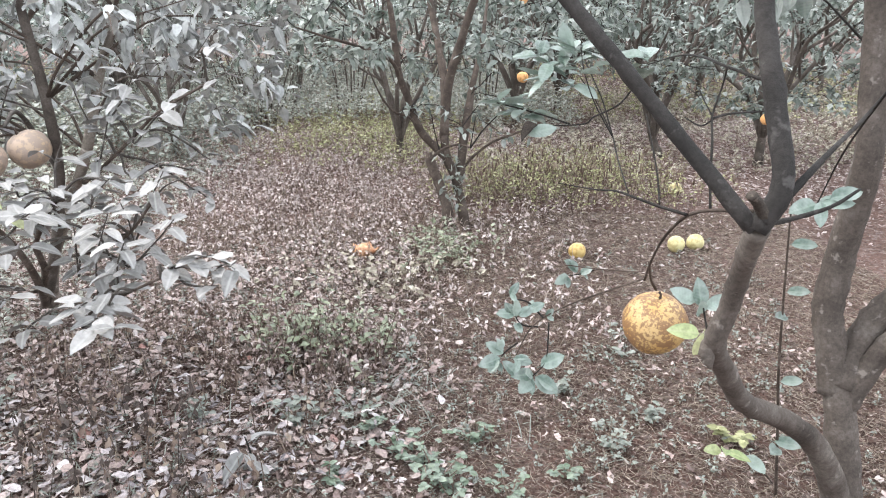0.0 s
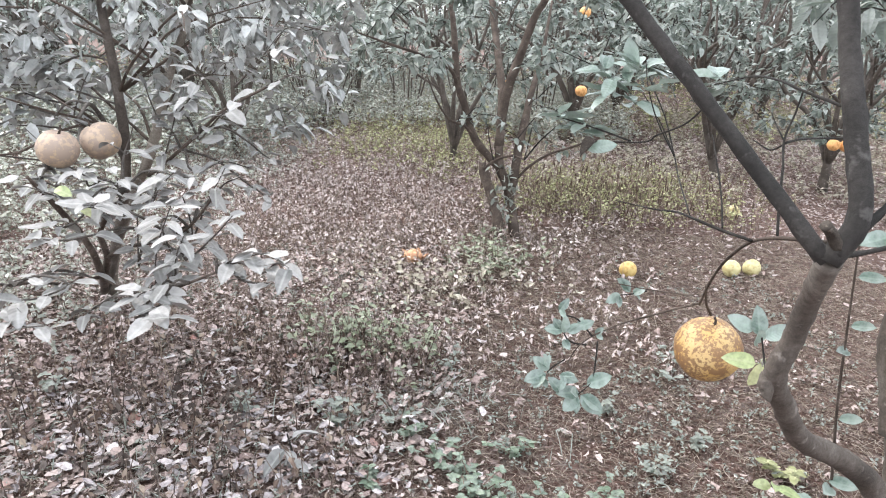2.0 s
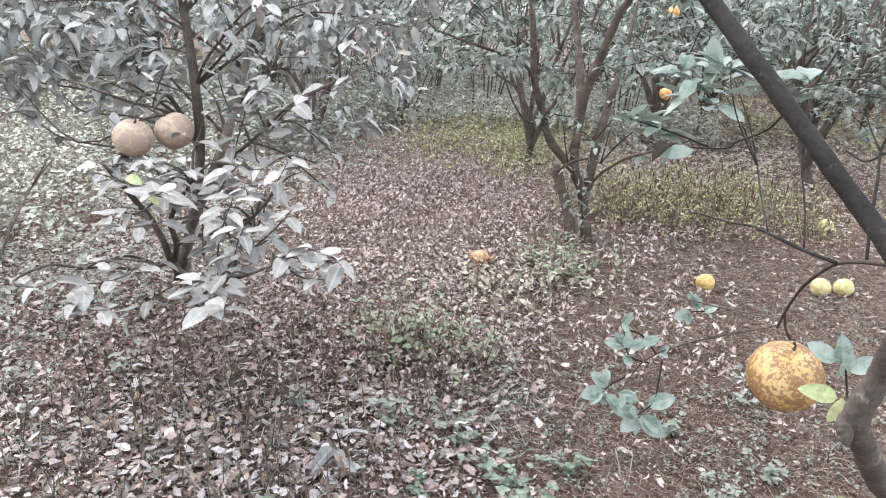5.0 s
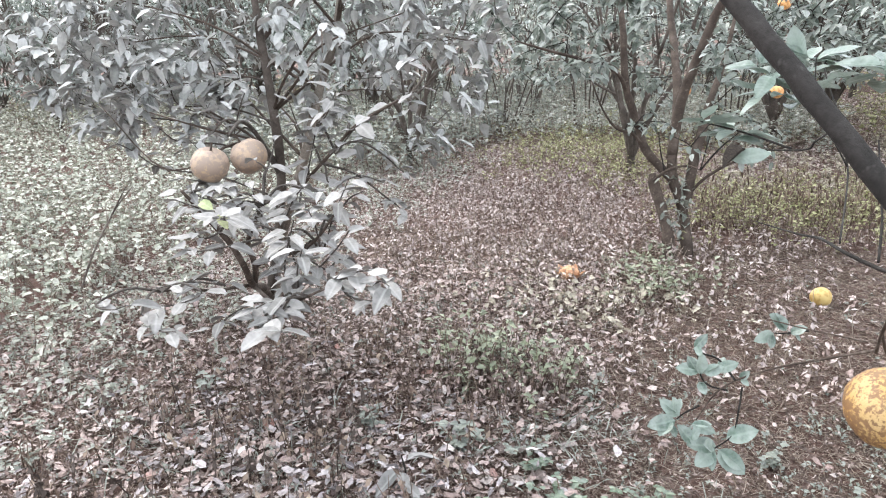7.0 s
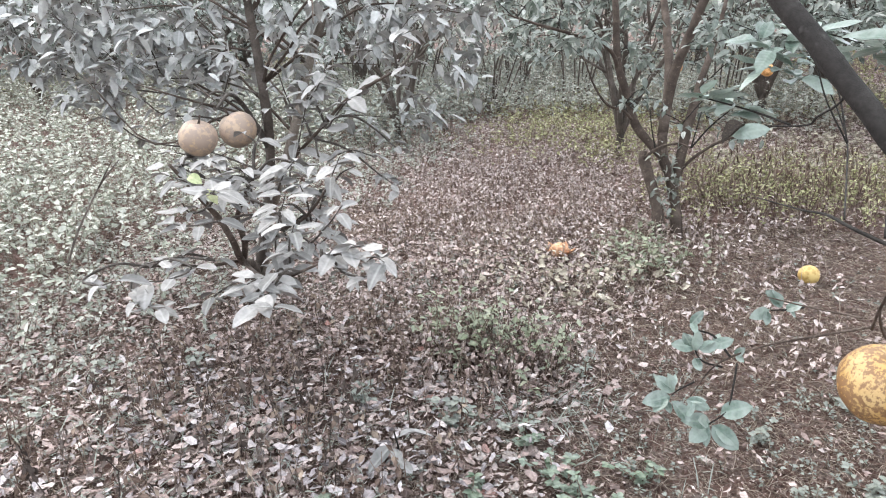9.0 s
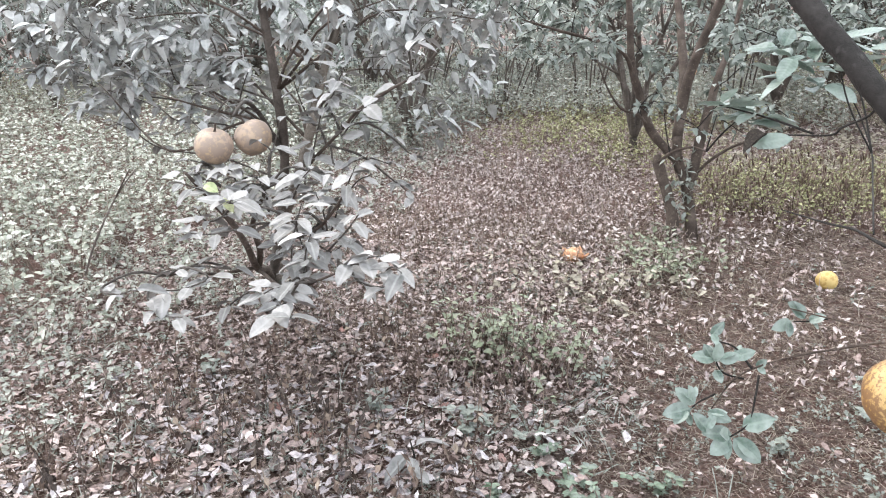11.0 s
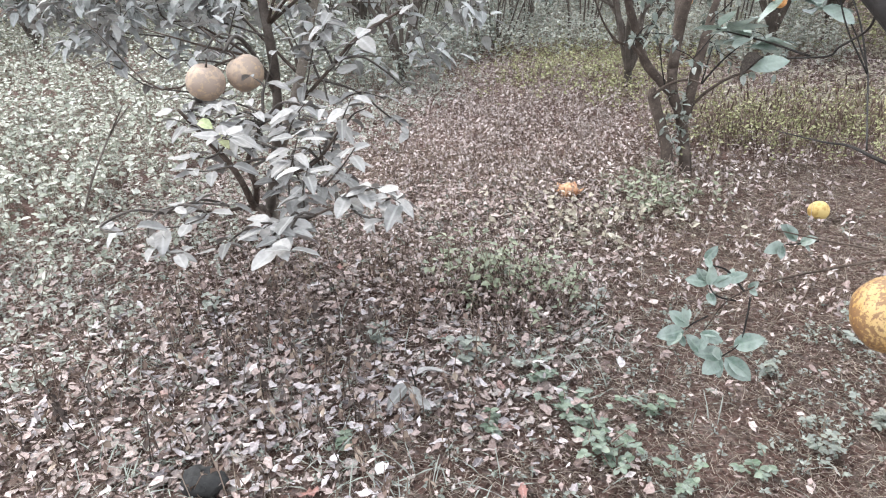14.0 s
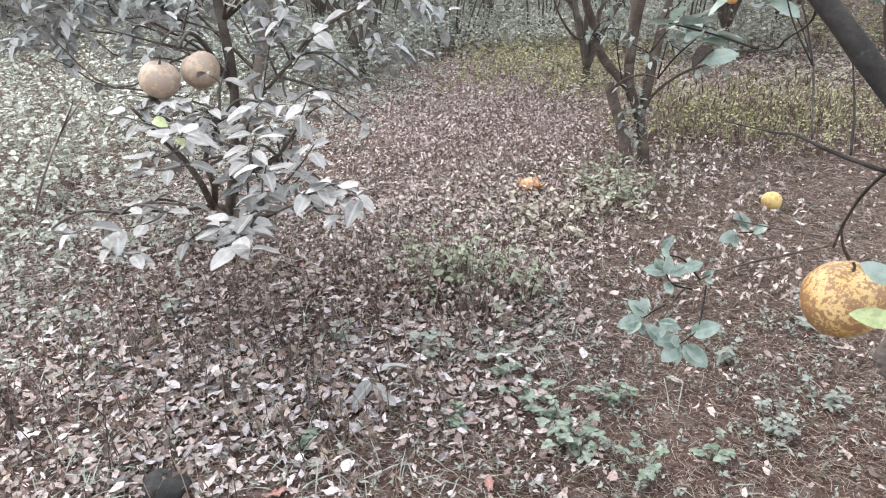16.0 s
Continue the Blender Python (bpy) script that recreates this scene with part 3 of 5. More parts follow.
# the orchard beside the camera; trees behind it are unseen, added for the light
spots += [(1.45, 9.0, 3, 15), (2.65, 8.6, 3, 200), (3.7, 10.0, 2, 90), (4.1, 3.4, 3, 10), (4.3, 6.1, 2, 200), (3.9, 0.6, 1, 300), (1.9, -2.6, 0, 40), (-1.6, -3.0, 2, 100), (-5.6, -2.4, 3, 190), (-8.4, 0.4, 1, 60), (4.6, -2.6, 2, 20), (-4.4, -4.4, 0, 330), (-8.2, 4.6, 3, 120), (-6.3, 8.3, 3, 30), (-8.6, 7.2, 2, 300), (-4.4, 8.9, 2, 210), (-9.8, 9.6, 3, 80), (-12.0, 9.0, 3, 10), (-11.2, 6.6, 2, 40), (-8.0, 10.6, 3, 250)]
grove = []
for x, y, kind, turn in spots:
    far = y > 7.5 and x > -0.62 * y
    m = pose(x, y, float(land(x, y)) - 0.01 if abs(x) < 8 and y < 10 else 0, 0, 0, turn) @ Matrix.Scale((1.1 + 0.2 * math.sin(7 * x + 3 * y) ** 2 + (0.2 if y > 12 else 0)) if far else (1.55 if y > 9.5 and x < -4 else 1.0), 4)
    grove.append((kind, m))
for kind in range(4):
    mine = [m for k, m in grove if k == kind]
    for m in mine[1:]:
        copy_thing(trees[kind], m)
    trees[kind].matrix_basis = mine[0]


# thin-stemmed shrubs that have sprung up between the far trees
def thin_shrub(seed, stems, height):
    rng = rng_for(seed)
    root = thing("shrub", (0, 0, 0), "thin many-stemmed grey shrub with sparse dusty leaves", "shrub", "far shrubs")
    limbs = []
    for k in range(stems):
        a = rng.uniform(0, 6.28)
        out = np.array([math.cos(a), math.sin(a), 0])
        foot = out * rng.uniform(0.02, 0.16)
        lean = rng.uniform(0.1, 0.9)
        h = height * rng.uniform(0.7, 1.1)
        pts = [foot - (0, 0, 0.05), foot + out * lean * 0.25 + (0, 0, 0.3 * h) + rng.normal(size=3) * 0.03, foot + out * lean * 0.6 + (0, 0, 0.65 * h) + rng.normal(size=3) * 0.05, foot + out * lean + (0, 0, h)]
        b = Build()
        b.tube(pts, [0.011, 0.008, 0.006, 0.003], 6, 0.04, rng)
        part("stem", b, M_BARK_FAR, root)
        limbs.append(pts)
    twigs, crown = Build(), Build()
    twig_cloud(rng, limbs, 100, (0, 0, 0.7 * height), (0.7, 0.7, 0.45 * height), 0.35, 0.06, 7, twigs, crown, LEAF_LOW)
    tagged(part("twiggery", twigs, M_BARK_FAR, root), kind="stuff")
    part("crown", crown, M_SCRUB, root)
    return root


shrubs = [thin_shrub(35, 10, 1.9), thin_shrub(36, 13, 1.7), thin_shrub(37, 8, 2.1)]
lay = rng_for(38)
shrub_spots = []
while len(shrub_spots) < 17:
    x, y = lay.uniform(-5.2, 0.8), lay.uniform(8.3, 13.0)
    if all((x - p[0]) ** 2 + (y - p[1]) ** 2 > 0.65 for p in shrub_spots):
        shrub_spots.append((x, y))
for k, (x, y) in enumerate(shrub_spots):
    m = pose(x, y, float(land(x, y)) if y < 9 else 0.0, 0, 0, lay.uniform(0, 360)) @ Matrix.Scale(lay.uniform(0.85, 1.2), 4)
    if k < 3:
        shrubs[k].matrix_basis = m
    else:
        copy_thing(shrubs[k % 3], m)


# the tree that stands in the middle of the clearing
def middle_tree():
    rng = rng_for(31)
    base = (-0.05, 3.93, 0.0)
    root = thing("citrus_tree", base, "citrus tree with twisted forking grey-brown stems rising from dry weeds", "tree", "orchard trees")

    def limb(name, pts, radii, mat=M_BARK_MID, sides=10):
        b = Build()
        q = local(pts, base)
        b.tube(q, radii, sides, 0.04, rng)
        part(name, b, mat, root)
        return q

    limb("trunk", [(-0.05, 3.92, -0.06), (-0.07, 3.94, 0.03), (-0.09, 4.0, 0.15), (-0.14, 4.06, 0.29), (-0.19, 4.1, 0.42), (-0.2, 4.12, 0.47)], [0.054, 0.04, 0.033, 0.031, 0.033, 0.02])
    limb("trunk", [(0.03, 4.0, -0.06), (0.03, 4.01, 0.03), (0.0, 4.09, 0.19), (-0.03, 4.12, 0.32), (-0.08, 4.16, 0.42), (-0.1, 4.2, 0.57)], [0.048, 0.036, 0.032, 0.031, 0.031, 0.029])
    arms = [
        limb("limb", [(-0.08, 4.16, 0.42), (-0.17, 4.18, 0.51), (-0.26, 4.18, 0.62), (-0.33, 4.2, 0.81), (-0.39, 4.21, 0.99), (-0.42, 4.25, 1.27), (-0.45, 4.28, 1.5), (-0.5, 4.38, 1.97)], [0.024, 0.026, 0.026, 0.025, 0.023, 0.02, 0.016, 0.008]),
        limb("limb", [(-0.1, 4.2, 0.55), (-0.09, 4.32, 0.73), (-0.1, 4.49, 0.94), (-0.16, 4.76, 1.26), (-0.21, 4.95, 1.53), (-0.27, 5.24, 2.08)], [0.032, 0.03, 0.028, 0.024, 0.02, 0.01]),
        limb("limb", [(-0.1, 4.2, 0.55), (-0.08, 4.29, 0.81), (-0.04, 4.34, 0.99), (0.02, 4.37, 1.17), (0.09, 4.4, 1.38), (0.19, 4.42, 1.57), (0.33, 4.53, 2.0)], [0.032, 0.032, 0.031, 0.028, 0.025, 0.02, 0.01]),
        limb("limb", [(0.0, 4.13, 0.3), (0.01, 4.14, 0.36), (0.03, 4.21, 0.53), (0.06, 4.29, 0.69), (0.1, 4.44, 0.88), (0.17, 4.64, 1.13), (0.23, 4.88, 1.5)], [0.03, 0.032, 0.031, 0.028, 0.022, 0.016, 0.008]),
        limb("branch", [(-0.38, 4.2, 0.95), (-0.44, 4.13, 1.07), (-0.58, 3.93, 1.15), (-0.76, 3.72, 1.22), (-0.89, 3.51, 1.28)], [0.014, 0.012, 0.01, 0.008, 0.004], M_BARK_MID, 7),
        limb("branch", [(0.01, 4.14, 0.34), (0.1, 4.13, 0.45), (0.22, 4.12, 0.54), (0.34, 4.1, 0.59), (0.49, 4.08, 0.65), (0.6, 4.05, 0.7)], [0.01, 0.009, 0.0085, 0.008, 0.006, 0.004], M_BARK_MID, 7),
        limb("branch", [(-0.26, 4.18, 0.62), (-0.33, 4.12, 0.71), (-0.42, 4.07, 0.75), (-0.5, 4.05, 0.86), (-0.58, 4.1, 1.03)], [0.01, 0.009, 0.008, 0.006, 0.004], M_BARK_MID, 7),
    ]
    limb("branch", [(-0.19, 4.08, 0.43), (-0.12, 4.07, 0.5), (-0.01, 4.09, 0.53), (0.07, 4.08, 0.51)], [0.011, 0.009, 0.007, 0.005], M_BARK_MID, 7)
    limb("twig", [(-0.13, 4.07, 0.5), (-0.16, 4.11, 0.61), (-0.18, 4.14, 0.72)], [0.005, 0.004, 0.003], M_TWIG, 6)
    limb("twig", [(0.07, 4.07, 0.51), (0.09, 4.11, 0.61), (0.11, 4.15, 0.71)], [0.005, 0.004, 0.003], M_TWIG, 6)
    limb("twig", [(0.07, 4.07, 0.51), (0.16, 4.09, 0.63), (0.26, 4.09, 0.73)], [0.006, 0.005, 0.003], M_TWIG, 6)
    twigs, crown = Build(), Build()
    twig_cloud(rng, arms, 170, (-0.05, 0.45, 1.35), (1.3, 1.1, 0.42), 0.93, 0.075, 12, twigs, crown, LEAF_MID)
    twig_cloud(rng, arms[3:], 26, (0.12, 0.2, 0.72), (0.45, 0.5, 0.3), 0.48, 0.06, 7, twigs, crown, LEAF_MID)
    tagged(part("twiggery", twigs, M_TWIG, root), kind="stuff")
    part("crown", crown, M_CROWN, root)
    # small leafy shoots low on the stems
    low = Build()
    n = 90
    at = np.array([0.02, 0.12, 0.3]) + rng.normal(size=(n, 3)) * (0.045, 0.06, 0.12)
    low.leaves(LEAF_MID[0], at, unit(rng, n) + (0, -0.4, 0), np.array([0, 0, 1.0]) + 0.5 * unit(rng, n), 0.045 * rng.uniform(0.7, 1.3, n))
    tagged(part("undergrowth", low, M_GREYWEED, root, "small grey-green leafy shoots"), kind="stuff")
    return root


middle_tree()


# the tree whose limbs reach across in front of the camera
def near_tree():
    rng = rng_for(41)
    base = (0.91, 1.05, 0.0)
    root = thing("citrus_tree", base, "leaning citrus tree with a crooked forked stem and bare twigs", "tree", "orchard trees")

    def limb(name, pts, radii, mat=M_BARK_SHADED, sides=12, wob=0.055):
        b = Build()
        b.tube(local(pts, base), radii, sides, wob, rng, smooth=6)
        part(name, b, mat, root)

    limb("trunk", [(0.92, 1.04, -0.08), (0.91, 1.05, 0.03), (0.9, 1.08, 0.17), (0.88, 1.13, 0.37), (0.86, 1.17, 0.54)], [0.06, 0.046, 0.041, 0.038, 0.03], M_BARK_FAR, 16)
    limb("limb", [(0.86, 1.16, 0.46), (0.845, 1.18, 0.58), (0.83, 1.2, 0.68), (0.84, 1.2, 0.85), (0.83, 1.16, 1.05), (0.82, 1.19, 1.26), (0.8, 1.2, 1.47), (0.82, 1.29, 1.9)], [0.034, 0.035, 0.036, 0.033, 0.03, 0.027, 0.024, 0.012], M_BARK_FAR, 14)
    limb("limb", [(0.87, 1.15, 0.48), (0.92, 1.18, 0.6), (0.97, 1.18, 0.69), (1.08, 1.18, 0.8), (1.24, 1.24, 0.96)], [0.034, 0.036, 0.034, 0.03, 0.02], M_BARK_FAR)
    limb("limb", [(0.88, 1.14, 0.42), (0.93, 1.13, 0.57), (0.98, 1.11, 0.65), (1.1, 1.08, 0.72)], [0.026, 0.028, 0.026, 0.02], M_BARK_FAR)
    limb("stem", [(0.880, 1.070, 0.160), (0.830, 1.050, 0.280), (0.720, 0.970, 0.440), (0.604, 0.901, 0.551), (0.468, 0.809, 0.651), (0.377, 0.714, 0.774), (0.314, 0.632, 0.871), (0.319, 0.610, 0.948), (0.310, 0.567, 1.028), (0.292, 0.505, 1.102)], [0.0340, 0.0320, 0.0260, 0.0235, 0.0210, 0.0185, 0.0172, 0.0149, 0.0146, 0.0152], M_BARK_FAR)
    # these upper limbs take the shade-darkened bark, trunk and stem the paler one
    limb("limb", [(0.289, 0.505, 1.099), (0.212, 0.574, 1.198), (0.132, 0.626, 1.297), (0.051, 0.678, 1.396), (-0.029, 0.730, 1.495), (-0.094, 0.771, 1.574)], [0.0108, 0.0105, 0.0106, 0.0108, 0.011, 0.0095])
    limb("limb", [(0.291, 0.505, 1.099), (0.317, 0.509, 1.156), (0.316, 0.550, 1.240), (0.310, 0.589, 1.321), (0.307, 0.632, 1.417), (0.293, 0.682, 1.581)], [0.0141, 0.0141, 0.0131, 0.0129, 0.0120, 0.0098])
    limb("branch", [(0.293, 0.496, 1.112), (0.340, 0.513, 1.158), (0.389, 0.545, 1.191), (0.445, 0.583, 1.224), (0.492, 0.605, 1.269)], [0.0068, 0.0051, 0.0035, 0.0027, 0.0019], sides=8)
    limb("broken_stub", [(0.295, 0.499, 1.120), (0.282, 0.493, 1.138), (0.268, 0.483, 1.152)], [0.0077, 0.0065, 0.0070], M_CUT, 9, 0.08)
    limb("knot", [(0.323, 0.633, 0.879), (0.308, 0.632, 0.876), (0.302, 0.627, 0.863), (0.303, 0.620, 0.848), (0.307, 0.615, 0.838)], [0.0060, 0.0116, 0.0126, 0.0086, 0.0020], M_BARK_FAR, 12, 0.12)
    limb("branch", [(0.295, 0.515, 1.121), (0.306, 0.613, 1.094), (0.298, 0.711, 1.064), (0.334, 0.890, 0.995), (0.381, 1.120, 0.876), (0.401, 1.247, 0.774), (0.420, 1.340, 0.690)], [0.0032, 0.0031, 0.0028, 0.0030, 0.0031, 0.0031, 0.0030], M_BARK_MID, 8)
    limb("twig", [(0.42, 1.35, 0.69), (0.34, 1.39, 0.64), (0.23, 1.42, 0.58), (0.14, 1.4, 0.53), (0.09, 1.36, 0.46)], [0.0028, 0.0026, 0.0022, 0.002, 0.0015], M_BARK_MID, 7)
    limb("twig", [(0.17, 1.41, 0.55), (0.13, 1.44, 0.585), (0.085, 1.43, 0.6)], [0.003, 0.0025, 0.002], M_TWIG, 6)
    limb("twig", [(0.39, 1.3, 0.73), (0.31, 1.4, 0.7), (0.23, 1.46, 0.69)], [0.002, 0.0018, 0.0014], M_BARK_MID, 6)
    limb("twig", [(0.405, 1.27, 0.77), (0.44, 1.35, 0.69), (0.468, 1.385, 0.645)], [0.0032, 0.0032, 0.0042], M_BARK_MID, 7)
    limb("twig", [(0.308, 0.794, 1.034), (0.275, 0.844, 1.035), (0.247, 0.895, 1.037), (0.235, 0.995, 1.024), (0.217, 1.092, 1.002), (0.164, 1.238, 0.98)], [0.003, 0.0029, 0.0026, 0.0022, 0.0018, 0.0011], M_TWIG, 7)
    limb("twig", [(0.312, 0.708, 1.064), (0.317, 0.736, 1.109), (0.333, 0.787, 1.159), (0.346, 0.833, 1.196), (0.363, 0.850, 1.239), (0.360, 0.830, 1.276)], [0.0022, 0.0021, 0.0020, 0.0019, 0.0017, 0.0015], M_TWIG, 6)
    limb("twig", [(0.346, 0.832, 1.191), (0.412, 0.912, 1.187), (0.53, 1.027, 1.174)], [0.0022, 0.002, 0.0016], M_TWIG, 6)
    limb("twig", [(0.347, 0.831, 1.189), (0.352, 0.898, 1.168), (0.342, 0.953, 1.175)], [0.0018, 0.0016, 0.001], M_TWIG, 6)
    limb("twig", [(0.346, 0.832, 1.194), (0.345, 0.884, 1.22), (0.348, 0.909, 1.23)], [0.0014, 0.0012, 0.001], M_TWIG, 6)
    limb("twig", [(0.293, 0.896, 1.024), (0.305, 0.965, 1.067), (0.309, 1.037, 1.121), (0.315, 1.104, 1.159)], [0.002, 0.0019, 0.0016, 0.0012], M_TWIG, 6)
    limb("twig", [(0.294, 0.496, 1.110), (0.352, 0.534, 1.106), (0.414, 0.559, 1.115), (0.462, 0.583, 1.132)], [0.0042, 0.0035, 0.0029, 0.0019], M_TWIG, 7)
    limb("twig", [(0.363, 0.680, 1.265), (0.336, 0.776, 1.280), (0.337, 0.885, 1.287), (0.369, 1.097, 1.276), (0.394, 1.405, 1.234)], [0.0026, 0.0023, 0.0021, 0.0018, 0.0012], M_TWIG, 7)
    limb("twig", [(0.262, 0.996, 1.018), (0.332, 1.375, 1.013), (0.355, 1.523, 1.034), (0.361, 1.638, 1.059), (0.347, 1.728, 1.108), (0.305, 1.778, 1.173)], [0.0015, 0.0018, 0.002, 0.0018, 0.0015, 0.0012], M_TWIG, 7)
    limb("twig", [(0.188, 0.752, 1.252), (0.242, 1.055, 1.184), (0.263, 1.360, 1.115), (0.262, 1.457, 1.083), (0.212, 1.598, 1.056), (0.170, 1.660, 1.045)], [0.0016, 0.0019, 0.0022, 0.0022, 0.0020, 0.0017], M_TWIG, 7)
    # leafy spray beside the fruit: place, heading, length
    sprays = [((0.093, 1.413, 0.554), (0.003, 0.003, 0.07), 0.074), ((0.09, 1.415, 0.562), (-0.064, -0.022, 0.017), 0.074), ((0.101, 1.415, 0.557), (0.052, -0.004, 0.034), 0.066), ((0.131, 1.422, 0.567), (0.053, -0.004, 0.035), 0.067), ((0.092, 1.407, 0.537), (0.021, -0.029, -0.028), 0.048), ((0.18, 1.421, 0.549), (0.027, -0.006, 0.035), 0.047), ((0.077, 1.431, 0.612), (0.032, -0.001, 0.047), 0.06), ((0.271, 1.471, 0.665), (-0.049, -0.009, 0.051), 0.076), ((0.243, 1.465, 0.656), (-0.051, -0.034, -0.019), 0.068), ((0.279, 1.469, 0.657), (0.041, -0.006, 0.03), 0.054)]
    sprays += [((0.054, 1.349, 0.474), (-0.056, -0.012, 0.046), 0.078), ((0.05, 1.351, 0.48), (-0.014, -0.005, 0.052), 0.057), ((0.045, 1.344, 0.462), (-0.079, -0.036, -0.016), 0.094), ((0.04, 1.34, 0.454), (-0.036, -0.032, -0.023), 0.057), ((0.088, 1.333, 0.416), (-0.045, -0.006, 0.059), 0.079), ((0.139, 1.338, 0.413), (-0.083, -0.027, 0.013), 0.094), ((0.135, 1.335, 0.407), (-0.051, -0.042, -0.042), 0.083), ((0.143, 1.336, 0.407), (0.079, -0.03, -0.051), 0.105), ((0.082, 1.347, 0.458), (0.069, -0.017, -0.008), 0.076), ((0.159, 1.347, 0.434), (0.083, 0.003, 0.044), 0.1)]
    for at, d, s in sprays:
        leaf_part("leaf", LM_FRESH, root, local([at], base)[0], d, Vector((0, -0.75, 0.7)) + Vector(unit(rng, 1)[0]) * 0.6, 0.72 * s, rng, rng.uniform(1.0, 1.25))
        leaf_part("leaf", LM_FRESH, root, Vector(local([at], base)[0]) + Vector(d) * 0.1, Vector(d) + Vector(unit(rng, 1)[0]) * 0.07, Vector((0, -0.4, 0.9)) + Vector(unit(rng, 1)[0]) * 0.6, 0.52 * s, rng, rng.uniform(1.0, 1.2))
    for at, d, s in [((0.435, 1.03, 0.765), (-0.6, 0.1, 0.35), 0.06), ((0.45, 1.03, 0.755), (-0.1, 0.1, 0.8), 0.065), ((0.46, 1.03, 0.75), (0.8, 0.1, 0.35), 0.06), ((0.445, 1.02, 0.74), (-0.2, -0.3, 0.6), 0.055)]:
        leaf_part("leaf", LM_FRESH, root, local([at], base)[0], d, (0, -0.8, 0.6), s, rng)
    for at, d, s in [((0.445, 1.01, 0.7), (-0.9, 0.0, 0.15), 0.07), ((0.45, 1.0, 0.705), (-0.2, -0.1, -0.8), 0.06), ((0.46, 1.0, 0.71), (0.2, -0.1, -0.8), 0.05)]:
        leaf_part("leaf", LM_YOUNG, root, local([at], base)[0], d, (0, -0.8, 0.6), s, rng)
    limb("twig", [(0.45, 0.542, 1.276), (0.5, 0.7, 1.16), (0.587, 0.9, 1.02)], [0.0018, 0.0016, 0.0012], M_TWIG, 6)
    for at, d, s in [((0.587, 0.9, 1.02), (-0.7, -0.2, -0.1), 0.06), ((0.59, 0.9, 1.02), (0.7, -0.2, 0.2), 0.065), ((0.61, 0.9, 1.03), (0.8, 0.1, 0.1), 0.06), ((0.58, 0.88, 1.03), (-0.1, -0.5, -0.4), 0.05)]:
        leaf_part("leaf", LM_FRESH, root, local([at], base)[0], d, (0, -0.6, 0.8), s, rng)
    limb("twig", [(0.317, 0.633, 0.875), (0.4, 0.85, 0.76), (0.446, 0.97, 0.72), (0.443, 1.0, 0.765)], [0.004, 0.003, 0.0025, 0.0018], M_TWIG, 6)
    limb("twig", [(0.185, 1.407, 0.538), (0.181, 1.381, 0.496), (0.171, 1.351, 0.443), (0.135, 1.327, 0.415)], [0.0026, 0.0024, 0.002, 0.0016], M_TWIG, 6)
    limb("twig", [(0.155, 1.4, 0.527), (0.113, 1.407, 0.531), (0.093, 1.413, 0.554), (0.083, 1.428, 0.601)], [0.0024, 0.0022, 0.0018, 0.0012], M_TWIG, 6)
    limb("twig", [(0.096, 1.371, 0.494), (0.065, 1.353, 0.48), (0.048, 1.345, 0.465)], [0.0024, 0.002, 0.0014], M_TWIG, 6)
    limb("twig", [(0.317, 1.476, 0.666), (0.286, 1.471, 0.659), (0.248, 1.465, 0.655)], [0.0022, 0.002, 0.0014], M_TWIG, 6)
    # leaf clusters on the upper twigs
    for tip, head, n, s in [((0.17, 1.71, 1.24), (-0.5, 0.0, 0.3), 7, 0.078), ((0.24, 1.71, 1.22), (-0.2, 0.1, 0.5), 7, 0.078), ((0.295, 1.73, 1.26), (0.3, 0.1, 0.5), 7, 0.078), ((0.2, 1.69, 1.18), (-0.4, -0.2, 0.1), 6, 0.075), ((0.265, 1.69, 1.16), (0.1, -0.2, 0.1), 6, 0.075), ((0.3, 1.6, 1.21), (0.4, 0.1, 0.1), 4, 0.08), ((0.05, 1.68, 1.11), (-0.8, 0.0, 0.1), 6, 0.072), ((0.11, 1.7, 1.1), (-0.5, 0.0, 0.2), 6, 0.072), ((0.16, 1.7, 1.09), (0.3, 0.0, 0.2), 5, 0.072), ((0.32, 1.13, 1.27), (0.2, 0.5, 0.2), 5, 0.075), ((0.339, 1.91, 1.248), (0.5, 0.1, 0.2), 7, 0.075), ((0.436, 1.939, 1.223), (0.6, 0.1, 0.1), 6, 0.075)]:
        rosette(root, LM_FRESH, local([tip], base)[0], head, n, s, rng, 0.8, 0.15, 0.05)
    limb("twig", [(0.355, 1.525, 1.035), (0.35, 1.66, 1.12), (0.34, 1.906, 1.234), (0.436, 1.937, 1.216)], [0.0022, 0.002, 0.0018, 0.0014], M_TWIG, 6)
    limb("twig", [(0.25, 1.6, 1.06), (0.16, 1.69, 1.08), (0.05, 1.68, 1.11)], [0.003, 0.0025, 0.002], M_TWIG, 6)
    limb("twig", [(0.355, 1.525, 1.035), (0.31, 1.57, 1.12), (0.29, 1.64, 1.2), (0.295, 1.73, 1.26)], [0.0022, 0.002, 0.0018, 0.0015], M_TWIG, 6)
    leaf_part("leaf", LM_FRESH, root, local([(0.125, 1.522, 1.044)], base)[0], (0.056, -0.007, 0.023), (0, -0.8, 0.7), 0.08, rng)
    curled_mesh = Build()
    curled_mesh.add(*leaf_shape(7, 0.26, 1.5, 0.15, 0.2))
    me = curled_mesh.mesh("curled_leaf")
    me.materials.append(M_CUT)
    tagged(leaf_part("curled_leaf", [me], root, local([(0.15, 1.533, 1.067)], base)[0], (-0.068, -0.045, -0.045), (0, -0.3, 1), 0.066, rng), "dark dried curled leaf")
    # crown above and beside, out of reach of the stems in front
    twigs, crown = Build(), Build()
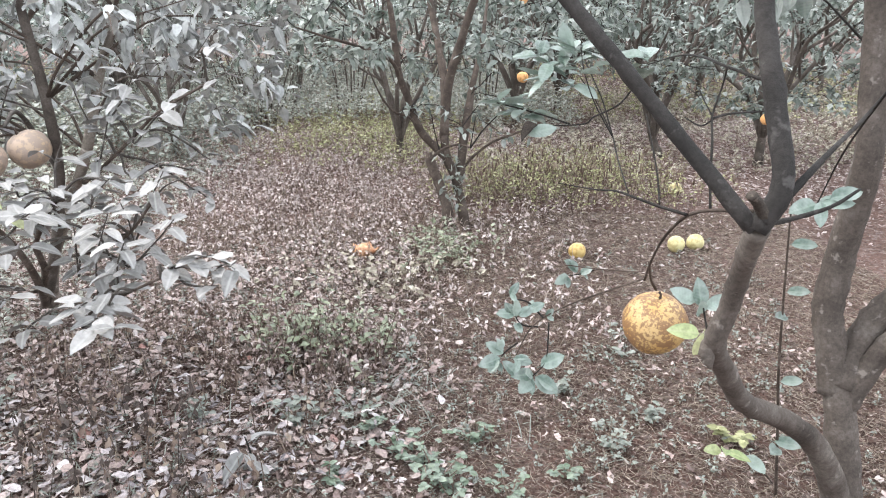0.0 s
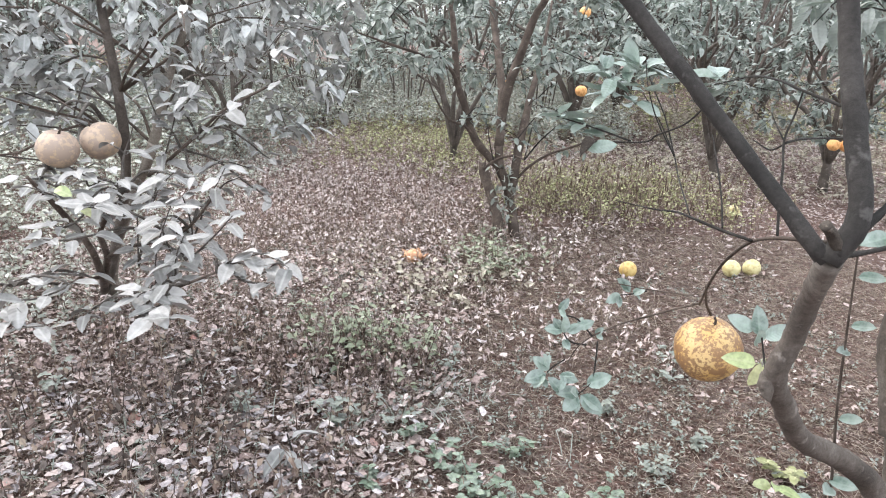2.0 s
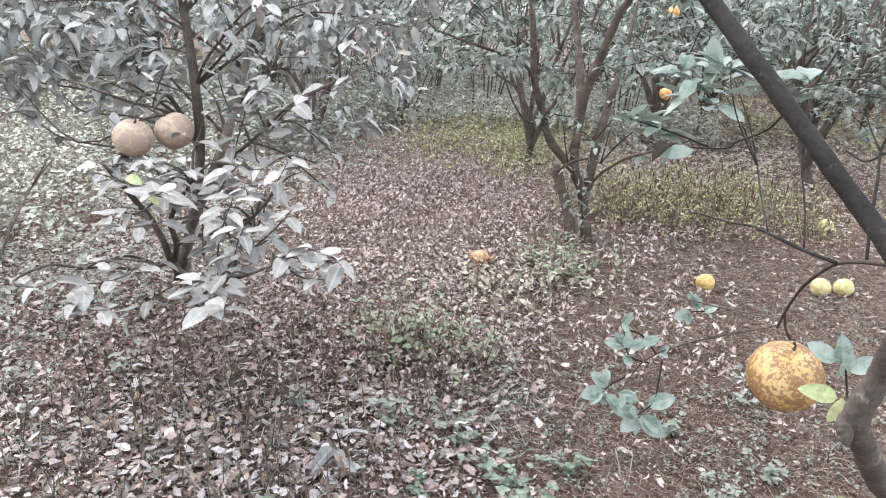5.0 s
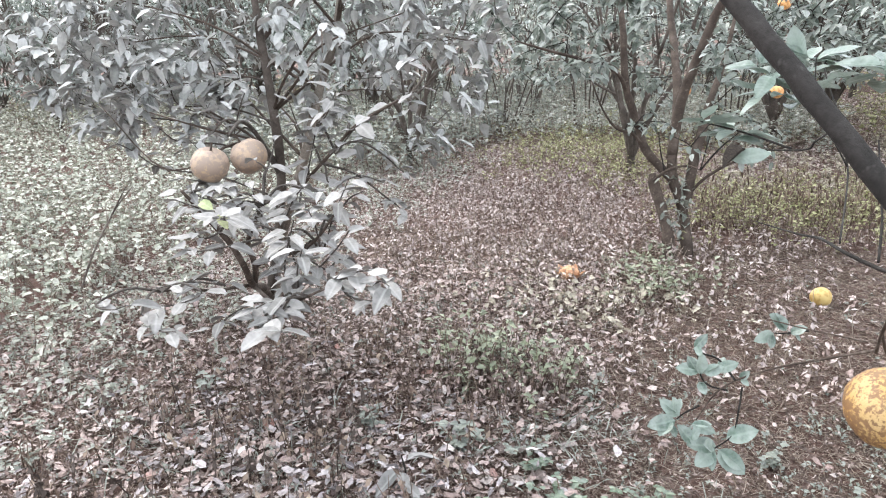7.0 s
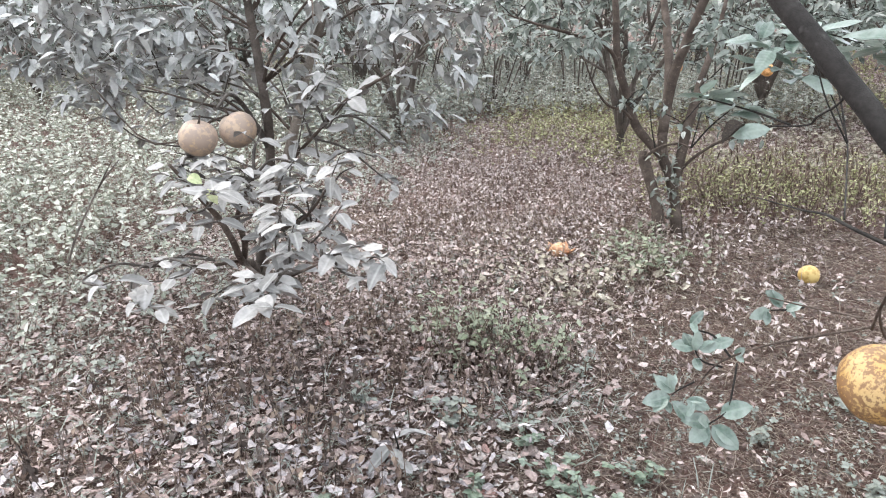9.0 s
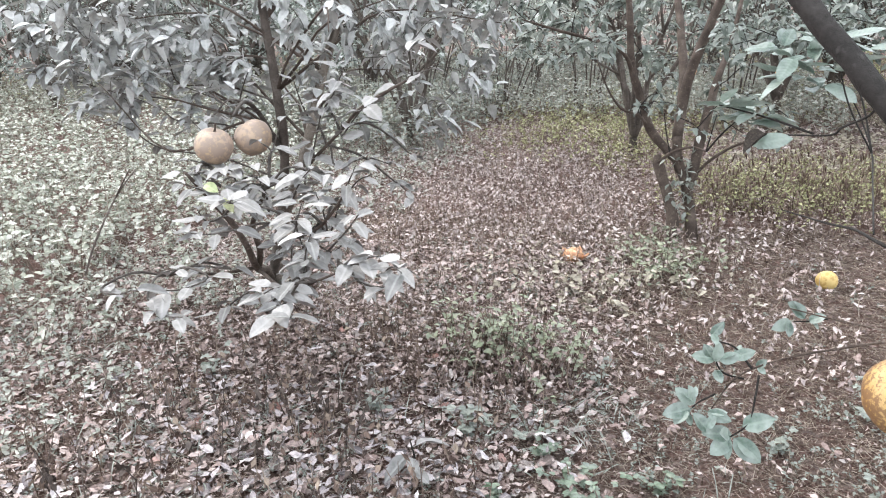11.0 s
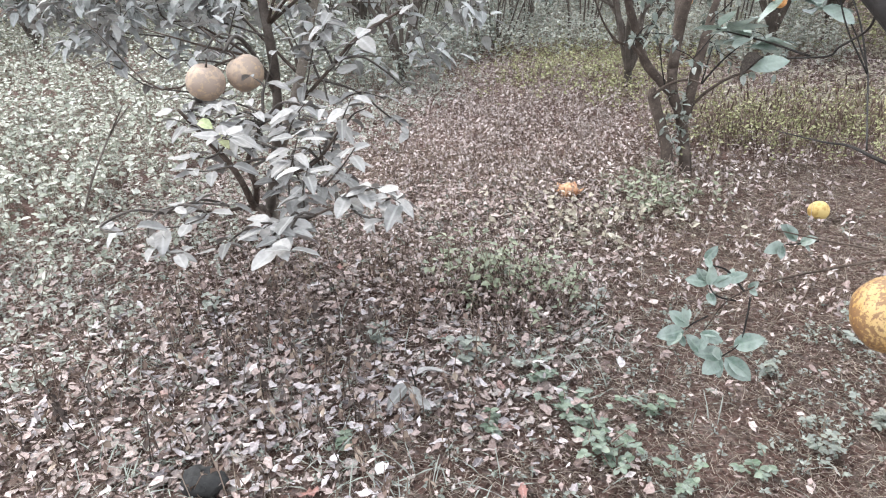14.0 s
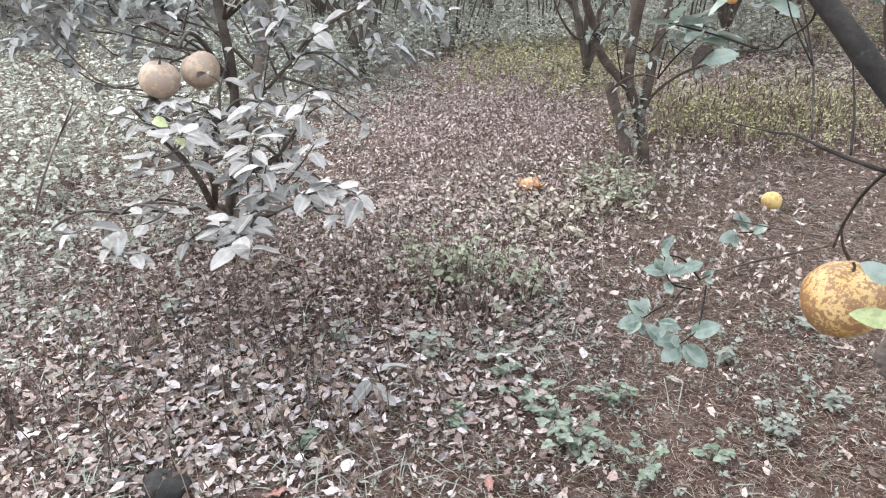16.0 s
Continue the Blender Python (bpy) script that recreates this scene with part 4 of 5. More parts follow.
    arms = [local(p, base) for p in ([(0.8, 1.2, 1.47), (0.82, 1.29, 1.9), (0.9, 1.4, 2.2)], [(1.08, 1.18, 0.8), (1.24, 1.24, 0.96), (1.5, 1.4, 1.5), (1.7, 1.5, 2.0)], [(0.85, 1.2, 1.5), (1.0, 1.6, 1.9), (1.1, 1.9, 2.3)], [(0.83, 1.25, 1.7), (0.6, 1.6, 1.95), (0.35, 2.0, 2.15)], [(-0.094, 0.771, 1.574), (-0.45, 0.85, 1.98), (-0.4, 1.1, 2.2)], [(0.26, 0.6, 1.56), (0.3, 0.75, 1.8), (0.45, 0.9, 2.1)])]
    for p in arms:
        b = Build()
        b.tube(p, [0.02, 0.014, 0.006], 8, 0.03, rng)
        part("branch", b, M_BARK_SHADED, root)
    twig_cloud(rng, arms, 60, (0.45, 0.6, 1.4), (0.8, 0.8, 0.5), 1.2, 0.085, 9, twigs, crown, LEAF_MID)
    # upper part is unseen, added to shade the ground on the right
    twig_cloud(rng, arms, 170, (-0.15, 0.75, 2.05), (1.25, 1.3, 0.45), 1.68, 0.09, 10, twigs, crown, LEAF_MID)
    tagged(part("twiggery", twigs, M_TWIG, root), kind="stuff")
    part("crown", crown, M_CROWN, root)
    return root


near_tree()
fruit("pomelo", (0.47, 1.37, 0.552), 0.0875, M_POMELO, 51, "large russeted yellow pomelo hanging from a thin twig", "hanging fruit", (8, -6, 40), (1, 1, 0.98), 0.02)


# the dusty young tree with two fruits
def dusty_tree():
    rng = rng_for(61)
    base = (-2.03, 2.68, 0.0)
    root = thing("young_citrus_tree", base, "young citrus tree with dust-grey leaves and two tan fruits", "tree", "orchard trees")

    def limb(name, pts, radii, mat=M_BARK_PALE, sides=9):
        b = Build()
        q = local(pts, base)
        b.tube(q, radii, sides, 0.04, rng, smooth=5)
        part(name, b, mat, root)
        return q

    A = limb("stem", [(-2.03, 2.66, -0.05), (-2.0, 2.65, 0.05), (-1.9, 2.56, 0.22), (-1.8, 2.47, 0.38), (-1.68, 2.36, 0.6), (-1.61, 2.3, 0.81), (-1.58, 2.25, 1.06), (-1.6, 2.25, 1.33), (-1.66, 2.3, 1.75)], [0.034, 0.028, 0.024, 0.022, 0.021, 0.02, 0.019, 0.017, 0.009], M_BARK_FAR)
    C = limb("stem", [(-1.98, 2.66, 0.03), (-1.86, 2.56, 0.32), (-1.66, 2.42, 0.62), (-1.49, 2.3, 0.86), (-1.42, 2.35, 1.13), (-1.33, 2.38, 1.38), (-1.28, 2.45, 1.8)], [0.026, 0.022, 0.02, 0.02, 0.019, 0.016, 0.008])
    B = limb("stem", [(-2.0, 2.64, 0.06), (-1.78, 2.3, 0.26), (-1.56, 1.95, 0.42), (-1.52, 1.85, 0.55), (-1.53, 1.8, 0.65), (-1.55, 1.72, 0.77), (-1.57, 1.65, 0.87)], [0.02, 0.018, 0.014, 0.012, 0.011, 0.009, 0.005], M_BARK_MID)
    D = limb("stem", [(-1.58, 1.98, 0.4), (-1.5, 1.9, 0.52), (-1.49, 1.86, 0.62), (-1.41, 1.8, 0.72), (-1.32, 1.75, 0.81)], [0.014, 0.012, 0.01, 0.008, 0.004], M_BARK_MID)
    F = limb("branch", [(-1.55, 2.35, 0.72), (-1.36, 2.1, 0.82), (-1.19, 2.0, 0.94), (-1.03, 1.92, 1.06), (-0.91, 2.0, 1.13), (-0.83, 2.1, 1.18)], [0.009, 0.007, 0.006, 0.005, 0.004, 0.002], M_BARK_MID, 7)
    G = limb("branch", [(-1.62, 2.31, 0.78), (-1.6, 2.15, 0.98), (-1.52, 1.95, 1.06), (-1.48, 1.82, 1.03)], [0.012, 0.009, 0.007, 0.005], M_TWIG_DUSTY)
    K = limb("branch", [(-1.56, 1.96, 0.41), (-1.4, 1.8, 0.45), (-1.2, 1.62, 0.5), (-1.0, 1.45, 0.62), (-0.86, 1.36, 0.7)], [0.008, 0.007, 0.0055, 0.0045, 0.003], M_BARK_MID, 7)
    H = limb("branch", [(-1.57, 1.95, 0.42), (-1.58, 1.75, 0.47), (-1.52, 1.55, 0.56), (-1.5, 1.42, 0.6)], [0.007, 0.0055, 0.0045, 0.003], M_BARK_MID, 7)
    E = limb("branch", [(-1.5, 1.9, 0.52), (-1.36, 1.8, 0.6), (-1.2, 1.7, 0.66), (-1.05, 1.62, 0.74), (-0.95, 1.62, 0.86)], [0.009, 0.007, 0.006, 0.005, 0.003], M_BARK_MID, 7)
    arms = [B, D, E, F, G, K, H]
    lines = np.vstack([curve_points(a, 6) for a in arms + [A, C]])

    def shoot(p, q, r, count, size=0.098):
        """A leafy shoot: a twig from the nearest stem, with leaves in pairs along it."""
        p, q, r = (np.array(v) for v in local([p, q, r], base))
        root_at = lines[int(np.argmin(np.linalg.norm(lines - p, axis=1)))]
        b = Build()
        pts = [root_at, 0.5 * (root_at + p) + (0, 0, 0.03), p, q, r]
        b.tube(pts, [0.0045, 0.004, 0.0034, 0.0026, 0.0016], 6)
        part("twig", b, M_TWIG_DUSTY, root)
        line = curve_points([p, q, r], 8)
        count = int(1.45 * count)
        for k in range(count):
            f = k / max(count - 1, 1)
            at = line[int(f * (len(line) - 1))]
            a = 2.4 * k + rng.uniform(-0.5, 0.5)
            head = (r - p) / (np.linalg.norm(r - p) + 1e-9)
            d = np.array([math.cos(a), math.sin(a), rng.uniform(-0.32, 0.22)]) + head * (0.15 + 0.4 * (f > 0.9)) * (1, 1, 0.6)
            d = d / np.linalg.norm(d)
            up = np.array([0.0, -0.15, 1.0]) + 0.32 * unit(rng, 1)[0]
            s = size * rng.uniform(0.55, 1.05)
            leaf_part("leaf", LM_DUSTY, root, tuple(at + d * 0.16 * s), d, up, s, rng, rng.uniform(0.95, 1.2))

    shoot((-1.18, 1.62, 0.52), (-1.13, 1.56, 0.68), (-1.04, 1.50, 0.84), 22, 0.085)
    shoot((-1.26, 1.68, 0.58), (-1.23, 1.64, 0.68), (-1.20, 1.60, 0.77), 9, 0.075)
    shoot((-1.05, 1.50, 0.61), (-1.02, 1.46, 0.70), (-0.97, 1.42, 0.78), 9, 0.08)
    shoot((-1.31, 1.72, 0.73), (-1.29, 1.67, 0.81), (-1.26, 1.62, 0.89), 11, 0.09)
    shoot((-1.22, 1.72, 0.78), (-1.16, 1.69, 0.85), (-1.10, 1.66, 0.90), 11, 0.09)
    shoot((-1.09, 1.72, 0.67), (-1.01, 1.67, 0.80), (-0.92, 1.62, 0.93), 10, 0.085)
    shoot((-1.03, 1.70, 0.78), (-0.96, 1.69, 0.86), (-0.90, 1.68, 0.89), 6, 0.08)
    shoot((-1.06, 1.60, 0.64), (-0.94, 1.55, 0.74), (-0.86, 1.50, 0.82), 9, 0.085)
    shoot((-1.06, 1.66, 0.69), (-1.05, 1.63, 0.78), (-1.05, 1.60, 0.84), 9, 0.085)
    shoot((-0.85, 1.36, 0.72), (-0.75, 1.31, 0.77), (-0.68, 1.26, 0.80), 8, 0.095)
    shoot((-0.71, 1.30, 0.73), (-0.66, 1.27, 0.77), (-0.62, 1.24, 0.77), 6, 0.095)
    shoot((-0.78, 1.32, 0.70), (-0.73, 1.30, 0.70), (-0.68, 1.28, 0.71), 4, 0.085)
    shoot((-1.07, 1.42, 0.60), (-1.07, 1.36, 0.63), (-1.06, 1.30, 0.64), 7, 0.09)
    shoot((-1.02, 1.36, 0.61), (-1.01, 1.32, 0.61), (-1.01, 1.28, 0.62), 5, 0.095)
    shoot((-1.31, 1.50, 0.51), (-1.32, 1.47, 0.50), (-1.33, 1.44, 0.49), 4, 0.08)
    shoot((-1.06, 1.30, 0.59), (-1.00, 1.27, 0.60), (-0.93, 1.24, 0.61), 4, 0.085)
    shoot((-1.32, 1.50, 0.61), (-1.39, 1.43, 0.64), (-1.45, 1.36, 0.64), 5, 0.085)
    shoot((-1.29, 1.36, 0.64), (-1.36, 1.32, 0.61), (-1.41, 1.28, 0.62), 5, 0.09)
    shoot((-1.43, 1.26, 0.60), (-1.35, 1.23, 0.57), (-1.26, 1.20, 0.59), 5, 0.09)
    shoot((-1.58, 1.24, 0.62), (-1.50, 1.22, 0.62), (-1.42, 1.20, 0.65), 3, 0.085)
    shoot((-1.37, 1.56, 0.76), (-1.41, 1.53, 0.75), (-1.41, 1.50, 0.79), 5, 0.09)
    shoot((-1.29, 1.50, 0.74), (-1.36, 1.47, 0.73), (-1.40, 1.44, 0.74), 5, 0.1)
    shoot((-1.37, 1.60, 0.80), (-1.43, 1.56, 0.84), (-1.47, 1.52, 0.87), 8, 0.09)
    shoot((-1.49, 1.72, 0.81), (-1.56, 1.71, 0.84), (-1.62, 1.70, 0.86), 6, 0.085)
    shoot((-1.56, 1.76, 0.87), (-1.58, 1.75, 0.88), (-1.62, 1.74, 0.89), 4, 0.075)
    shoot((-1.39, 1.68, 0.84), (-1.38, 1.65, 0.88), (-1.39, 1.62, 0.90), 8, 0.08)
    shoot((-1.35, 1.64, 0.76), (-1.31, 1.61, 0.81), (-1.29, 1.58, 0.85), 5, 0.08)
    shoot((-1.36, 1.86, 0.92), (-1.33, 1.85, 0.97), (-1.31, 1.84, 1.01), 2, 0.085)
    shoot((-1.33, 1.80, 0.92), (-1.34, 1.79, 0.94), (-1.35, 1.78, 0.95), 2, 0.075)
    shoot((-1.33, 2.05, 0.84), (-1.26, 2.01, 0.98), (-1.21, 1.98, 1.09), 10, 0.095)
    shoot((-1.22, 1.98, 1.03), (-1.16, 1.95, 1.09), (-1.10, 1.92, 1.17), 9, 0.09)
    shoot((-1.14, 1.95, 0.95), (-1.04, 1.90, 1.04), (-0.96, 1.86, 1.09), 6, 0.1)
    shoot((-1.31, 2.05, 0.97), (-1.33, 2.02, 1.05), (-1.34, 2.00, 1.13), 7, 0.085)
    shoot((-1.08, 1.98, 1.03), (-0.92, 2.01, 1.13), (-0.83, 2.05, 1.17), 7, 0.085)
    shoot((-0.86, 1.90, 1.25), (-0.81, 1.88, 1.26), (-0.77, 1.86, 1.27), 4, 0.085)
    shoot((-1.20, 2.00, 0.83), (-1.07, 1.98, 0.87), (-0.97, 1.95, 0.86), 7, 0.08)
    shoot((-1.02, 2.10, 0.92), (-0.96, 2.08, 0.88), (-0.92, 2.05, 0.87), 5, 0.075)
    shoot((-1.18, 1.75, 0.88), (-1.13, 1.73, 0.87), (-1.05, 1.70, 0.88), 6, 0.085)
    shoot((-1.10, 1.55, 0.77), (-1.07, 1.53, 0.69), (-1.04, 1.50, 0.66), 7, 0.08)
    shoot((-2.44, 2.30, 1.04), (-2.59, 2.25, 1.09), (-2.69, 2.20, 1.13), 8, 0.085)
    shoot((-2.13, 2.30, 0.92), (-2.19, 2.25, 0.99), (-2.29, 2.20, 1.04), 8, 0.085)
    shoot((-2.16, 2.20, 0.82), (-2.25, 2.15, 0.90), (-2.30, 2.10, 0.95), 7, 0.08)
    shoot((-1.71, 2.15, 0.98), (-1.64, 2.12, 1.10), (-1.59, 2.10, 1.16), 8, 0.08)
    shoot((-2.18, 2.40, 1.07), (-2.18, 2.35, 1.17), (-2.18, 2.30, 1.24), 8, 0.085)
    shoot((-1.87, 2.30, 1.15), (-1.85, 2.25, 1.24), (-1.85, 2.20, 1.31), 8, 0.085)
    shoot((-1.06, 2.18, 0.74), (-1.02, 2.17, 0.72), (-0.97, 2.15, 0.69), 6, 0.085)
    shoot((-1.6, 1.74, 0.84), (-1.56, 1.7, 0.86), (-1.5, 1.67, 0.87), 5, 0.07)
    shoot((-1.48, 1.78, 0.85), (-1.44, 1.75, 0.88), (-1.4, 1.74, 0.9), 4, 0.07)
    shoot((-1.62, 1.9, 1.02), (-1.58, 1.83, 1.03), (-1.54, 1.8, 1.03), 4, 0.065)
    # smaller shoots all through the bush
    for k in range(5):
        a = lines[rng.integers(len(lines))] + np.array(base)
        p = np.array([rng.uniform(-2.3, -0.95), rng.uniform(1.45, 2.5), rng.uniform(0.3, 1.2)])
        p = p + 0.45 * (a - p)
        d = unit(rng, 1)[0] * (1, 1, 0.4) + (0.1, -0.3, 0.2)
        shoot(tuple(p), tuple(p + 0.07 * d), tuple(p + 0.15 * d), int(rng.integers(5, 9)), 0.09)
    # the rest of the foliage, further up and behind
    twigs, crown = Build(), Build()
    high = [A[5:], C[3:]]
    for k in range(24):
        stem = A if k % 2 else C
        at = np.array(stem[-1 - k // 2 % 4])
        a = 2.4 * k + rng.uniform(-0.4, 0.4)
        out = np.array([math.cos(a) * 1.25, 0.8 * math.sin(a), 0]) * rng.uniform(0.55, 0.95)
        sub = [tuple(at), tuple(at + out * 0.2 + (0, 0, 0.13)), tuple(at + out * 0.5 + (0, 0, 0.25) + rng.normal(size=3) * 0.06), tuple(at + out * 0.9 + (0, 0, 0.3) + rng.normal(size=3) * 0.09)]
        b = Build()
        b.tube(sub, [0.007, 0.0055, 0.004, 0.002], 6, 0.04, rng)
        part("branch", b, M_BARK_MID, root)
        high.append(sub)
    twig_cloud(rng, high, 330, (0.05, -0.05, 1.36), (1.3, 0.75, 0.55), 0.98, 0.072, 9, twigs, crown, LEAF_MID, slim=0.6)
    twig_cloud(rng, high + [B], 75, (-0.3, -0.28, 1.06), (0.65, 0.4, 0.26), 0.76, 0.08, 9, twigs, crown, LEAF_MID, slim=0.6)
    twig_cloud(rng, [F, C[3:]], 26, (0.95, -0.3, 1.15), (0.45, 0.35, 0.3), 0.8, 0.075, 7, twigs, crown, LEAF_MID, slim=0.6)
    tagged(part("twiggery", twigs, M_TWIG_DUSTY, root), kind="stuff")
    part("crown", crown, M_DUSTY_MASS, root)
    # two bright green young leaves
    for at, d in [((-1.42, 1.56, 0.86), (0.8, -0.3, -0.1)), ((-1.34, 1.55, 0.83), (0.6, -0.5, -0.5))]:
        leaf_part("leaf", LM_YOUNG, root, local([at], base)[0], d, (0, -0.7, 1), 0.06, rng, 1.3)
    return root


dusty_tree()


def bare_stick():
    b = Build()
    b.tube([(-1.543, 1.419, 0.936), (-1.57, 1.352, 0.867), (-1.583, 1.261, 0.758), (-1.596, 1.214, 0.671)], [0.0018, 0.0026, 0.003, 0.003], 6, 0.05, rng_for(66))
    b.tube([(-1.57, 1.352, 0.867), (-1.52, 1.372, 0.947)], [0.003, 0.0015], 5, smooth=1)
    me = b.mesh("bare_stick")
    me.materials.append(M_BARK_FAR)
    return tagged(new("bare_stick", me), "thin bare dead stick leaning among pale weeds", "stick")


bare_stick()
fruit("pomelo", (-1.54, 1.775, 0.935), 0.065, M_POMELO_DULL, 52, "dusty tan pomelo hanging among grey leaves beside another", "hanging fruit", (10, 20, 0), stalk=0.03)
fruit("pomelo", (-1.462, 1.895, 0.945), 0.066, M_POMELO_DULL, 53, "dusty tan pomelo hanging among grey leaves beside another", "hanging fruit", (-10, -25, 60), stalk=0.03)

# fruits further off in the trees, and on the ground
for k, p in enumerate([(0.553, 5.42, 0.83), (-0.07, 4.85, 0.9), (2.515, 5.217, 0.5), (2.61, 5.225, 0.495), (0.567, 5.73, 1.44)]):
    fruit("orange", p, 0.048, M_ORANGE, 70 + k, "ripe orange hanging in a dark citrus crown", "hanging fruit", (0, 5 - 2 * k, 0), stalk=0.16)
fruit("pomelo", (0.66, 3.365, 0.046), 0.049, M_YELLOWFRUIT, 81, "yellow pomelo lying on bare leaf-strewn ground", "fallen fruit", (-75, 20, 0))
fruit("pomelo", (1.262, 3.465, 0.048), 0.051, M_PALEFRUIT, 82, "pale yellow pomelo lying on the ground beside another", "fallen fruit", (-80, 30, 0))
fruit("pomelo", (1.385, 3.495, 0.048), 0.051, M_PALEFRUIT, 83, "pale yellow pomelo lying on the ground beside another", "fallen fruit", (-60, -20, 0))
fruit("pomelo", (1.67, 4.745, 0.048), 0.051, M_PALEFRUIT, 84, "pale yellow pomelo lying alone on bare soil", "fallen fruit", (-75, 40, 0))


def torn_fruit():
    """A split orange: flesh with torn flaps of peel round it."""
    rng = rng_for(90)
    root = thing("torn_orange", (-0.566, 3.40, 0.045), "split orange with torn peel lying among dead leaves", "fruit", "fallen fruit")
    part("flesh", ball(0.05, 91, (1.1, 1, 0.9), 0.15, 12, 18, 0.05), M_PULP, root)
    for k in range(5):
        a = 2 * math.pi * k / 5 + rng.uniform(-0.3, 0.3)
        d = np.array([math.cos(a), math.sin(a), 0])
        b = Build()
        b.leaves(leaf_shape(5, 0.36, 0.5, -0.5), [d * 0.02 + (0, 0, -0.03)], [d + (0, 0, 0.25)], [np.array([0, 0, 1.0]) - 0.3 * d], 0.078)
        part("peel", b, M_PULP, root)
    return root


torn_fruit()


def stone():
    rng = rng_for(95)
    b = ball(0.055, 96, (1.15, 0.9, 0.7), 0.02, 10, 14, 0.07)
    b.v[0] += rng.normal(size=b.v[0].shape) * 0.002
    me = b.mesh("stone")
    me.materials.append(M_STONE)
    ob = tagged(new("stone", me), "dark rounded stone half sunk in dry grass", "stone")
    ob.location = (-1.135, 0.955, 0.03)
    return ob


stone()


# ---- ground cover ----
def scatter(rng, n, x0, x1, y0, y1, keep=None):
    x, y = rng.uniform(x0, x1, n), rng.uniform(y0, y1, n)
    if keep is not None:
        k = rng.random(n) < keep(x, y)
        x, y = x[k], y[k]
    return np.stack([x, y, land(x, y)], -1)


def patch(x, y, cx, cy, rx, ry):
    return np.exp(-(((x - cx) / rx) ** 2 + ((y - cy) / ry) ** 2))


def rough_noise(x, y, s, seed):
    r = rng_for(seed)
    out = np.zeros_like(x)
    for k in range(5):
        a, b, c = r.uniform(-1, 1) * s * (1 + k), r.uniform(-1, 1) * s * (1 + k), r.uniform(0, 6.28)
        out += np.sin(a * x + b * y + c) / (1 + 0.5 * k)
    return out / 3


def flat_leaves(build, rng, p, shapes, size, tilt, lift):
    n = len(p)
    a = rng.uniform(0, 2 * np.pi, n)
    along = np.stack([np.cos(a), np.sin(a), rng.normal(size=n) * tilt], -1)
    up = np.array([0, 0, 1.0]) + unit(rng, n) * tilt * 1.4
    up[:, 2] = np.abs(up[:, 2]) * np.where(rng.random(n) < 0.3, -1, 1)
    q = p + np.stack([np.zeros(n), np.zeros(n), np.abs(rng.normal(size=n)) * lift + 0.006], -1)
    which = rng.integers(len(shapes), size=n)
    for w in range(len(shapes)):
        k = which == w
        build.leaves(shapes[w], q[k], along[k], up[k], size * (0.4 + 0.95 * rng.random(k.sum()) ** 1.4), rng.uniform(0.4, 1.0, k.sum()))


def bare(x, y):
    """Thins the litter over a scraped patch of red earth and round the stone."""
    return (1 - 0.92 * patch(x, y, -0.68, 1.17, 0.3, 0.15)) * (1 - patch(x, y, -1.135, 0.955, 0.1, 0.1)) * (1 - 0.5 * patch(x, y, -0.25, 1.05, 0.5, 0.2))


